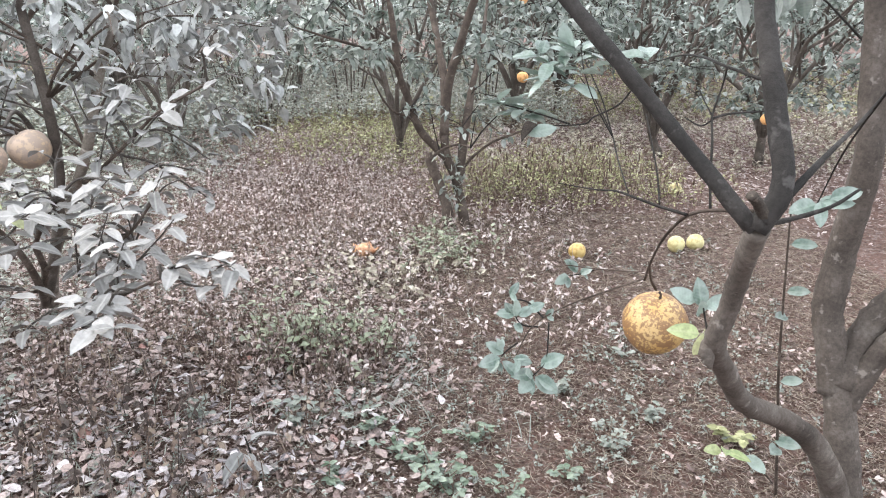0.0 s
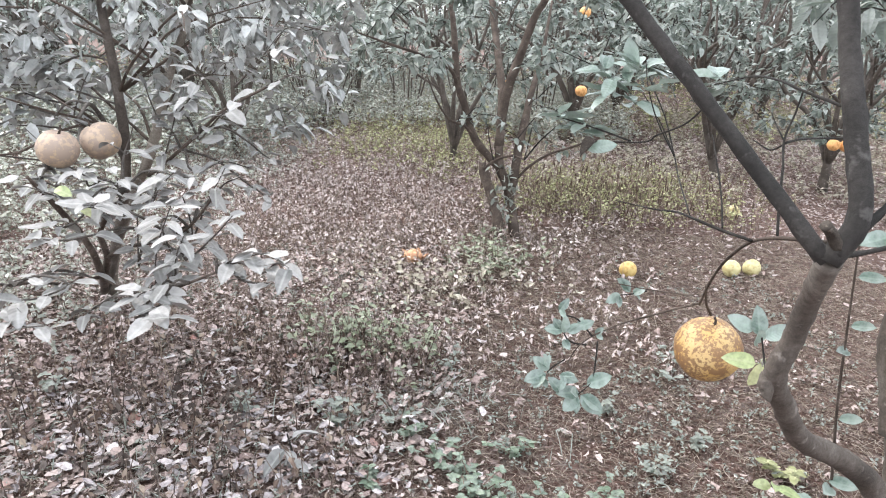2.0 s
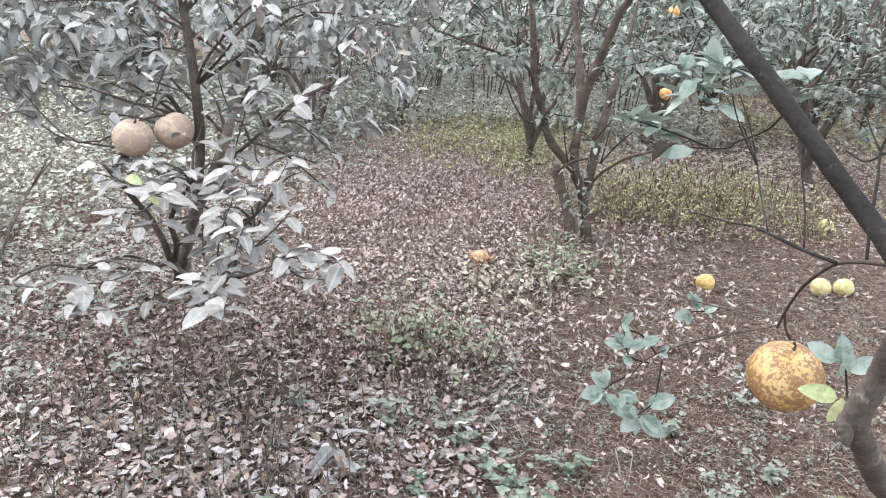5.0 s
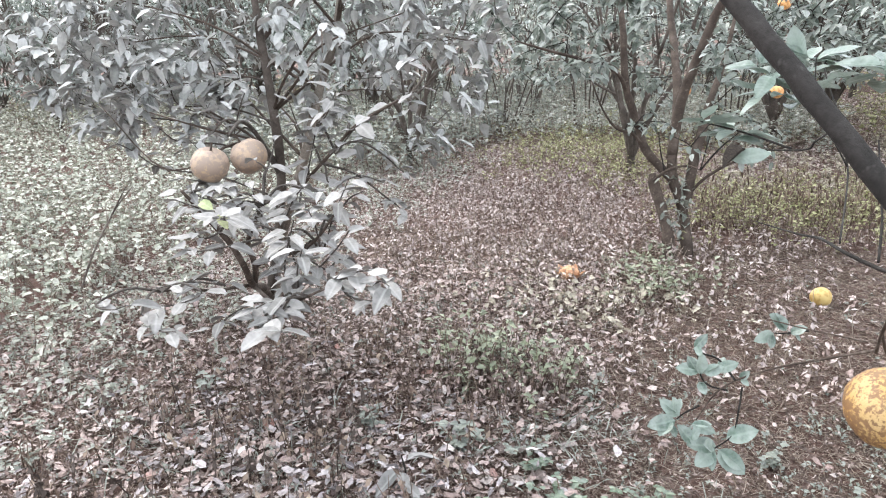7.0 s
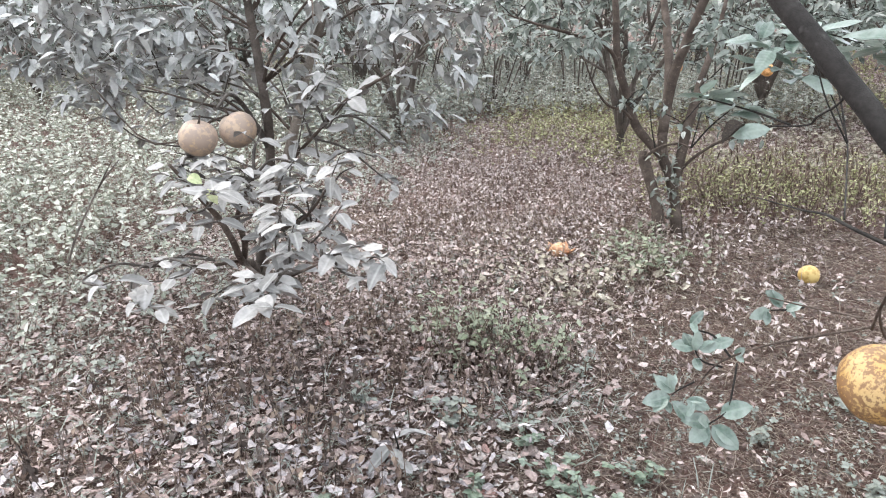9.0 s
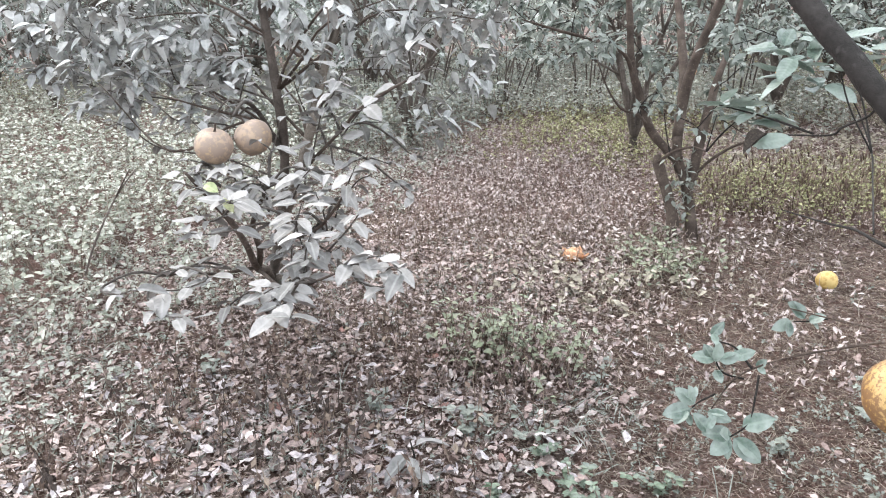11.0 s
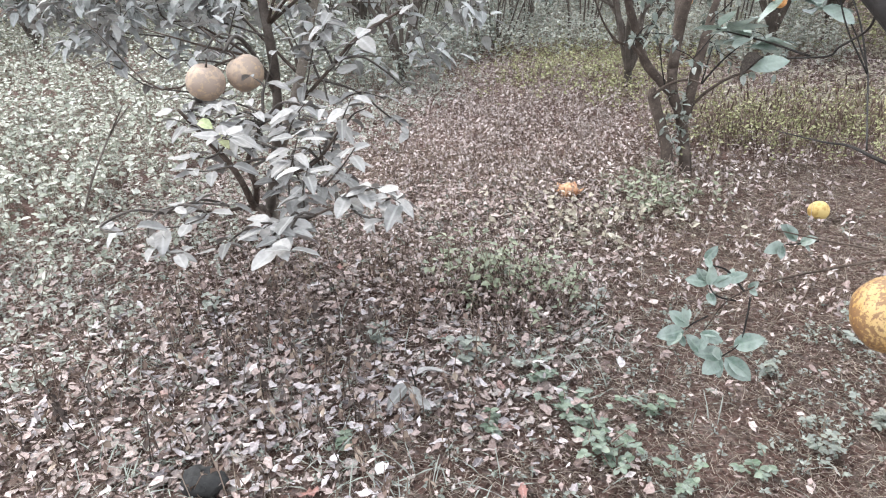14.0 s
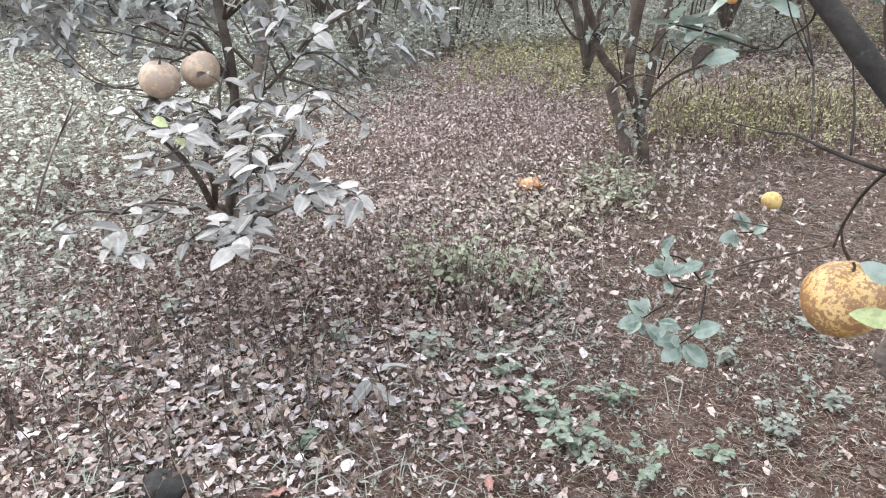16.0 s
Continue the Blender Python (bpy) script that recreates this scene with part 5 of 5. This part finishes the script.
def litter():
    rng = rng_for(101)

    def where(x, y):
        open_soil = np.clip((x + 0.6) / 0.6, 0, 1) * np.clip((5.2 - y) / 1.6, 0, 1)
        d = (0.97 + 0.25 * rough_noise(x, y, 2.4, 7)) * (1 - 0.93 * open_soil)
        return np.clip(d, 0.03, 1) * bare(x, y)

    b = Build()
    flat_leaves(b, rng, scatter(rng, 17000, -3.2, 2.0, 0.7, 3.4, where), LEAF_DEAD, 0.037, 0.2, 0.026)
    flat_leaves(b, rng, scatter(rng, 34000, -3.0, 1.0, 0.75, 3.4, where), LEAF_CRUMB, 0.021, 0.4, 0.022)
    flat_leaves(b, rng, scatter(rng, 18000, -3.6, 3.6, 3.4, 7.5, where), LEAF_CRUMB, 0.038, 0.22, 0.016)
    flat_leaves(b, rng, scatter(rng, 9000, -6, 4, -2.6, 0.85), LEAF_LOW, 0.05, 0.25, 0.012)
    stuff("leaf_litter", b, M_DEAD, "layer of curled brown and grey dead leaves", "leaf litter")
    h = Build()
    flat_leaves(h, rng, scatter(rng, 30000, -3.4, 4.0, 2.6, 8.0, where), LEAF_CRUMB, 0.036, 0.22, 0.02)
    flat_leaves(h, rng, scatter(rng, 24000, -7, 9, 7.0, 14), LEAF_LOW, 0.07, 0.4, 0.015)
    stuff("bleached_litter", h, M_BLEACHED, "bleached pinkish dead leaves in the clearing", "leaf litter")
    # lightened leaves on the left only, standing in for stronger light there
    g = Build()
    flat_leaves(g, rng, scatter(rng, 5200, -2.6, -0.1, 0.6, 2.6, lambda x, y: np.clip(1.1 * patch(x, y, -1.25, 1.35, 0.75, 0.6) * (0.7 + 0.8 * rough_noise(x, y, 2.2, 9)), 0, 1) * bare(x, y)), LEAF_DEAD, 0.042, 0.18, 0.032)
    stuff("grey_leaf_litter", g, M_GREYDEAD, "lightened grey dead leaves on top of the litter", "leaf litter")
    # crumbs: bits of broken leaf and stalk
    c = Build()
    flat_leaves(c, rng, scatter(rng, 46000, -2.8, 2.4, 0.75, 5.0), LEAF_CRUMB, 0.015, 0.3, 0.009)
    flat_leaves(c, rng, scatter(rng, 42000, -0.9, 1.7, 0.75, 3.4, lambda x, y: np.clip((x + 0.9) / 0.4, 0, 1)), LEAF_LOW, 0.012, 0.4, 0.006)
    flat_leaves(c, rng, scatter(rng, 16000, -5, 4, -2.4, 0.85), LEAF_LOW, 0.024, 0.3, 0.006)
    stuff("leaf_crumbs", c, M_MULCH, "crumbled bits of dry leaf on soil", "leaf litter")
    t, lines = Build(), []
    p = scatter(rng, 62000, -2.4, 2.2, 0.75, 4.2, lambda x, y: 0.62 + 0.3 * np.clip((x + 0.7) / 0.6, 0, 1))
    for q in p:
        a = rng.uniform(0, 6.28)
        d = np.array([math.cos(a), math.sin(a), rng.uniform(-0.05, 0.3)]) * rng.uniform(0.015, 0.07)
        s = np.array([-d[1], d[0], 0]) * rng.normal() * 0.4
        lines.append([q + (0, 0, 0.006), q + 0.5 * d + s + (0, 0, 0.012), q + d + (0, 0, 0.006)])
    t.reeds(lines, [0.0012, 0.0011, 0.0007])
    stuff("dry_straw", t, M_STRAW, "fallen dry grass stalks and twigs", "straw")


litter()


def stalks(name, seed, points, height, leaves, leaf_size, stalk_mat, leaf_mat, label, leaf_up=0.3, seed_heads=False, bend=0.25, shape=LEAF_LOW):
    """Upright weeds that grow as a mass: thin stalks, and small leaves on them."""
    rng = rng_for(seed)
    s, lv, hd = Build(), Build(), Build()
    pos, along, lines = [], [], []
    for p in points:
        h = height * rng.uniform(0.5, 1.25)
        d = np.array([rng.normal() * bend, rng.normal() * bend, 1.0])
        d = d / np.linalg.norm(d) * h
        top = p + d
        mid = p + 0.5 * d + rng.normal(size=3) * 0.02 * h / 0.2
        lines.append([p - (0, 0, 0.01), mid, top])
        for k in range(leaves):
            f = rng.uniform(0.3, 1.0)
            q = (mid + (top - mid) * (2 * f - 1)) if f > 0.5 else (p + (mid - p) * 2 * f)
            a = rng.uniform(0, 6.28)
            pos.append(q)
            along.append((math.cos(a), math.sin(a), leaf_up + rng.normal() * 0.35))
        if seed_heads and rng.random() < 0.4:
            hd.tube([top - d * 0.2, top - d * 0.1, top], [0.003, 0.0065, 0.002], 4, smooth=1)
    s.reeds(lines, [0.0024, 0.0018, 0.001])
    stuff(name + "_stalks", s, stalk_mat, "thin stalks of " + label, "weeds")
    if pos:
        n = len(pos)
        pos, along = np.array(pos), np.array(along)
        which = rng.integers(len(shape), size=n)
        for w in range(len(shape)):
            k = which == w
            lv.leaves(shape[w], pos[k], along[k], np.array([0, 0, 1.0]) + 0.7 * unit(rng, k.sum()), leaf_size * rng.uniform(0.6, 1.3, k.sum()), rng.uniform(0.8, 1.25, k.sum()))
        stuff(name + "_foliage", lv, leaf_mat, "leaves of " + label, "weeds")
    if seed_heads:
        stuff(name + "_seed_heads", hd, M_STALK, "dark seed heads of " + label, "weeds")


rg = rng_for(201)
stalks("dry_weed", 202, scatter(rg, 6500, -2.8, 0.8, 2.2, 7.2, lambda x, y: np.clip(0.2 + 0.9 * patch(x, y, -1.0, 4.4, 1.1, 1.7) + 0.3 * rough_noise(x, y, 2.0, 3), 0.03, 1)), 0.13, 3, 0.03, M_STRAW, M_BLEACHED, "dried pinkish-brown weeds", -0.5)
stalks("seeding_weed", 203, scatter(rg, 2600, -0.3, 2.1, 4.0, 6.0, lambda x, y: np.clip(1.6 * patch(x, y, 0.75, 4.8, 0.75, 0.55), 0, 1)), 0.27, 6, 0.027, M_STALK, M_YELLOW, "yellow-green seeding weeds", 0.2, True)
stalks("yellow_weed", 204, scatter(rg, 5200, -3.4, 1.2, 5.4, 10.5, lambda x, y: np.clip(1.5 * patch(x, y, -1.0, 7.3, 0.8, 1.1) + 0.9 * patch(x, y, -0.5, 5.9, 0.35, 0.6), 0, 1)), 0.18, 6, 0.034, M_STALK, M_YELLOW, "low yellow-green weeds", 0.1)
stalks("far_weed", 209, scatter(rg, 4500, -16, 8, 8, 18), 0.3, 6, 0.06, M_STALK, M_YELLOW, "weeds under the far trees", 0.1)
stalks("bleached_grass", 216, scatter(rg, 6500, 0.2, 6.5, 5.2, 11.5, lambda x, y: np.clip(0.6 + 0.6 * rough_noise(x, y, 1.6, 23), 0.05, 1)), 0.12, 7, 0.042, M_STRAW, M_TAN, "short bleached grass in the open", 0.3)
stalks("pale_weed", 205, scatter(rg, 9500, -13.0, -2.2, 1.5, 12.5, lambda x, y: np.clip((-2.3 - x - 0.12 * (y - 3)) / 0.9, 0, 1)), 0.42, 12, 0.043, M_STRAW, M_PALE, "pale dusty weeds in a thicket", 0.1, shape=LEAF_OVAL)
stalks("dark_stalk", 206, scatter(rg, 330, -2.0, -0.5, 0.75, 2.4), 0.15, 3, 0.028, M_STALK, M_STALK, "dead upright weed stems", -0.8, False, 0.12)
stalks("clump_dead", 207, scatter(rg, 1100, -1.1, -0.2, 1.75, 2.5, lambda x, y: patch(x, y, -0.62, 2.14, 0.24, 0.17)), 0.17, 4, 0.026, M_STALK, M_DEAD, "a clump of dying weeds", -0.4)
stalks("clump_green", 208, scatter(rg, 620, -1.1, -0.2, 1.75, 2.5, lambda x, y: patch(x, y, -0.6, 2.2, 0.2, 0.15)), 0.24, 8, 0.034, M_STALK, M_OLIVE, "a clump of grey-green weeds", 0.2)
stalks("tree_weed", 210, scatter(rg, 700, -0.7, 0.4, 2.9, 4.1, lambda x, y: patch(x, y, -0.1, 3.4, 0.18, 0.24)), 0.15, 7, 0.034, M_STRAW, M_OLIVE, "pale green weeds at a tree's foot", 0.3, shape=LEAF_OVAL)
stalks("tan_weed", 211, scatter(rg, 620, -1.2, 0.4, 2.5, 3.8, lambda x, y: patch(x, y, -0.42, 3.05, 0.45, 0.35)), 0.1, 4, 0.036, M_STRAW, M_TAN, "bleached tan weeds", 0.1, shape=LEAF_OVAL)
stalks("small_weed", 212, scatter(rg, 4200, -2.4, 1.5, 0.9, 3.6, lambda x, y: np.clip(0.45 + 0.7 * rough_noise(x, y, 3.0, 17), 0.06, 1) * (1 - 0.3 * np.clip((x + 0.2) / 0.4, 0, 1))), 0.05, 7, 0.016, M_STALK, M_GREYWEED, "small scattered grey-green seedlings", 0.25)
stalks("brown_weed", 213, scatter(rg, 800, -2.0, 1.5, 0.9, 3.8, lambda x, y: np.clip(0.5 + 0.6 * rough_noise(x, y, 2.6, 19), 0.08, 1)), 0.07, 4, 0.028, M_STALK, M_DEAD, "small withered weeds among dead leaves", -0.2)
stalks("thicket", 214, scatter(rg, 1300, -5.5, 1.0, 9.0, 14.0, lambda x, y: np.clip(1.2 * patch(x, y, -2.4, 11.0, 2.2, 2.0), 0, 1)), 0.75, 14, 0.06, M_STRAW, M_GREYWEED, "tall grey scrub under the far trees", 0.1, False, 0.12)
stalks("side_scrub", 215, scatter(rg, 700, -5.2, -2.2, 5.6, 8.6), 0.5, 12, 0.055, M_STRAW, M_GREYWEED, "grey scrub beside the dusty tree", 0.1, False, 0.15)


stalks("undergrowth", 217, scatter(rg, 7800, -6.0, 1.5, 6.8, 13.0, lambda x, y: np.clip((y - 7.3 + 0.6 * rough_noise(x, y, 1.4, 29)) / 0.8, 0, 1) * np.clip(1 - 0.9 * patch(x, y, -0.95, 7.0, 0.75, 1.2), 0, 1)), 0.42, 10, 0.05, M_STRAW, M_SCRUB, "grey undergrowth between the far trees", 0.1, False, 0.2)


stalks("withered_stalk", 219, scatter(rg, 42, -1.75, -0.75, 0.85, 1.7), 0.24, 8, 0.03, M_WITHER, M_WITHER, "withered upright weeds with hanging dead leaves", -1.2, False, 0.1)
stalks("creeping_weed", 218, scatter(rg, 5200, -6.0, -1.7, 1.1, 6.5, lambda x, y: np.clip((-1.75 - x) / 0.6, 0, 1)), 0.12, 7, 0.03, M_STRAW, M_SCRUB, "low grey weeds under a pale thicket", 0.2)


def grass():
    rng = rng_for(230)
    b = Build()
    centres = [(-2.6, 1.75, 0.3, 260), (-1.15, 0.93, 0.08, 14), (-0.45, 1.1, 0.22, 40), (-1.35, 0.95, 0.25, 150), (-0.8, 1.15, 0.25, 110), (-1.05, 1.6, 0.3, 150), (-1.75, 1.4, 0.3, 150), (-0.25, 1.85, 0.3, 160), (-1.3, 1.3, 0.2, 60), (-2.9, 2.6, 0.3, 160), (0.3, 1.3, 0.3, 30)]
    for cx, cy, r, n in centres:
        for k in range(n):
            x, y = cx + rng.normal() * r * 0.6, cy + rng.normal() * r * 0.5
            p = np.array([x, y, float(land(x, y))])
            a, h = rng.uniform(0, 6.28), rng.uniform(0.04, 0.11)
            d = np.array([math.cos(a), math.sin(a), 0])
            b.leaves(leaf_shape(4, 0.02, 0.3, 0.55), [p], [d * rng.uniform(0.3, 1.0) + (0, 0, 0.9)], [np.array([0, 0, 1.0]) - d], h)
    stuff("grass", b, M_GREYWEED, "thin tufts of grey-green grass", "grass")


grass()


def low_plant(place, stems, height, leaf, seed, mat, label, group="low weeds"):
    """A small leafy weed: stems, and a leaf mass."""
    rng = rng_for(seed)
    root = thing("low_weed", place, label, "weed", group)
    root.location.z = float(land(place[0], place[1]))
    s, b = Build(), Build()
    pos, along, up = [], [], []
    for k in range(stems + 2):
        a = rng.uniform(0, 6.28)
        d = np.array([math.cos(a) * rng.uniform(0.3, 1.6), math.sin(a) * rng.uniform(0.3, 1.6), 1.0]) * height * rng.uniform(0.5, 1.1)
        mid = 0.5 * d + rng.normal(size=3) * 0.008
        s.tube([(0, 0, -0.01), mid, d], [0.0028, 0.0022, 0.0014], 4, smooth=2)
        for f in (0.45, 0.75, 1.0, 1.0):
            for side in (0, 1, 2):
                t = rng.uniform(0, 6.28)
                pos.append(d * f)
                along.append((math.cos(t), math.sin(t), rng.uniform(-0.15, 0.35)))
                up.append(np.array([0, 0, 1.0]) + 0.25 * unit(rng, 1)[0])
    n = len(pos)
    b.leaves(leaf_shape(5, 0.34, 0.2, 0.15), np.array(pos), np.array(along), np.array(up), 0.52 * leaf * rng.uniform(0.5, 1.25, n), rng.uniform(0.85, 1.2, n))
    tagged(part("stalk_growth", s, M_STALK, root), kind="stuff")
    part("foliage", b, mat, root)
    return root


GREEN = "small green broad-leaved weed on leaf-strewn soil"
for k, (x, y, st, h, lf, mat) in enumerate([(-0.437, 1.4, 3, 0.05, 0.05, M_WEED), (-0.24, 1.54, 5, 0.07, 0.045, M_WEED), (-0.17, 1.47, 6, 0.08, 0.045, M_WEED), (-0.085, 1.34, 5, 0.09, 0.048, M_WEED), (0.0, 1.62, 4, 0.06, 0.045, M_WEED), (-0.13, 1.4, 5, 0.08, 0.042, M_WEED),
                                            (-0.617, 1.7, 4, 0.08, 0.06, M_GREYWEED), (0.27, 1.45, 4, 0.06, 0.04, M_WEED), (-0.83, 1.22, 2, 0.05, 0.05, M_WEED), (-0.24, 2.14, 5, 0.08, 0.035, M_GREYWEED), (0.86, 1.6, 3, 0.06, 0.06, M_YELLOW), (0.08, 1.33, 5, 0.07, 0.04, M_WEED),
                                            (0.44, 1.6, 5, 0.08, 0.04, M_GREYWEED), (0.65, 2.23, 5, 0.09, 0.045, M_GREYWEED), (-0.43, 1.75, 5, 0.09, 0.04, M_GREYWEED), (-0.36, 1.68, 5, 0.08, 0.04, M_WEED), (0.6, 1.75, 4, 0.07, 0.05, M_GREYWEED), (-1.7, 1.75, 4, 0.1, 0.05, M_GREYWEED), (-0.98, 1.75, 4, 0.07, 0.05, M_GREYWEED), (0.34, 1.95, 4, 0.07, 0.04, M_GREYWEED)]):
    low_plant((x, y, 0), st, h, lf, 300 + k, mat, GREEN if mat is M_WEED else ("small yellow-green weed under the leaning tree" if mat is M_YELLOW else "small grey-green dusty weed among dead leaves"))


# upright seedlings with a few large drooping leaves
def seedling(place, height, leaf, count, seed, mat_meshes, label, tip=(0, 0)):
    rng = rng_for(seed)
    root = thing("citrus_seedling", place, label, "seedling", "seedlings")
    b = Build()
    top = np.array([tip[0], tip[1], height])
    b.tube([(0, 0, -0.02), top * 0.5 + (0.012, 0, 0), top], [0.0045, 0.0035, 0.002], 6)
    part("stem", b, M_TWIG, root)
    rosette(root, mat_meshes, top, (0, 0, 1), count, leaf, rng, 1.0, 0.55, 0.1)
    return root


seedling((-0.72, 1.45, 0), 0.14, 0.1, 5, 402, LM_DUSTY, "short seedling with a pair of broad grey leaves")



def sapling():
    """A thin upright shoot with a few green leaves beside the leaning tree."""
    rng = rng_for(410)
    root = thing("citrus_seedling", (0.87, 1.33, 0), "thin upright seedling with scattered bright green leaves", "seedling", "seedlings")
    b = Build()
    b.tube([(0, 0, -0.02), (-0.04, -0.01, 0.25), (-0.08, -0.03, 0.47), (-0.11, -0.03, 0.81), (-0.12, -0.03, 0.95)], [0.0045, 0.004, 0.0035, 0.0025, 0.0015], 6)
    part("stem", b, M_BARK_MID, root)
    for at, d, size in [((-0.1, -0.03, 0.8), (0.6, -0.3, 0.1), 0.06), ((-0.09, -0.03, 0.67), (0.5, -0.4, 0.2), 0.055), ((-0.08, -0.03, 0.6), (-0.7, -0.3, 0.1), 0.05), ((-0.06, -0.02, 0.4), (0.7, -0.2, 0.1), 0.055), ((-0.04, -0.01, 0.2), (0.7, -0.3, 0.0), 0.07), ((-0.03, -0.01, 0.18), (-0.5, -0.5, 0.1), 0.07)]:
        leaf_part("leaf", LM_FRESH, root, at, d, (0, -0.6, 0.8), size, rng)
    side = Build()
    side.tube([(-0.02, 0, 0.05), (-0.1, -0.02, 0.14), (-0.2, -0.03, 0.19)], [0.003, 0.0025, 0.0015], 5)
    part("side_shoot", side, M_BARK_MID, root)
    for at, d, size in [((-0.2, -0.03, 0.19), (-0.7, -0.3, 0.2), 0.065), ((-0.19, -0.03, 0.19), (-0.2, -0.6, 0.3), 0.06), ((-0.18, -0.03, 0.18), (0.5, -0.5, 0.2), 0.06), ((-0.12, -0.02, 0.16), (0.3, -0.7, -0.1), 0.07)]:
        leaf_part("leaf", LM_YOUNG if at[0] < -0.17 else LM_FRESH, root, at, d, (0, -0.6, 0.8), size, rng)


sapling()

# ---- single dead leaves that can be told apart, nearest the path ----
pick = rng_for(501)
for k in range(290):
    x, y = pick.uniform(-1.9, -0.25), pick.uniform(0.8, 2.4)
    if bare(x, y) < pick.random():
        x -= 0.5
    a = pick.uniform(0, 6.28)
    up = Vector((0, -0.1, 1)) + Vector(unit(pick, 1)[0]) * 0.14
    leaf_part("dead_leaf", LM_DEAD, ground, (x, y, float(land(x, y)) + pick.uniform(0.012, 0.03)), (math.cos(a), math.sin(a), pick.uniform(-0.08, 0.12)), up, pick.uniform(0.035, 0.062), pick, pick.uniform(0.75, 1.1))
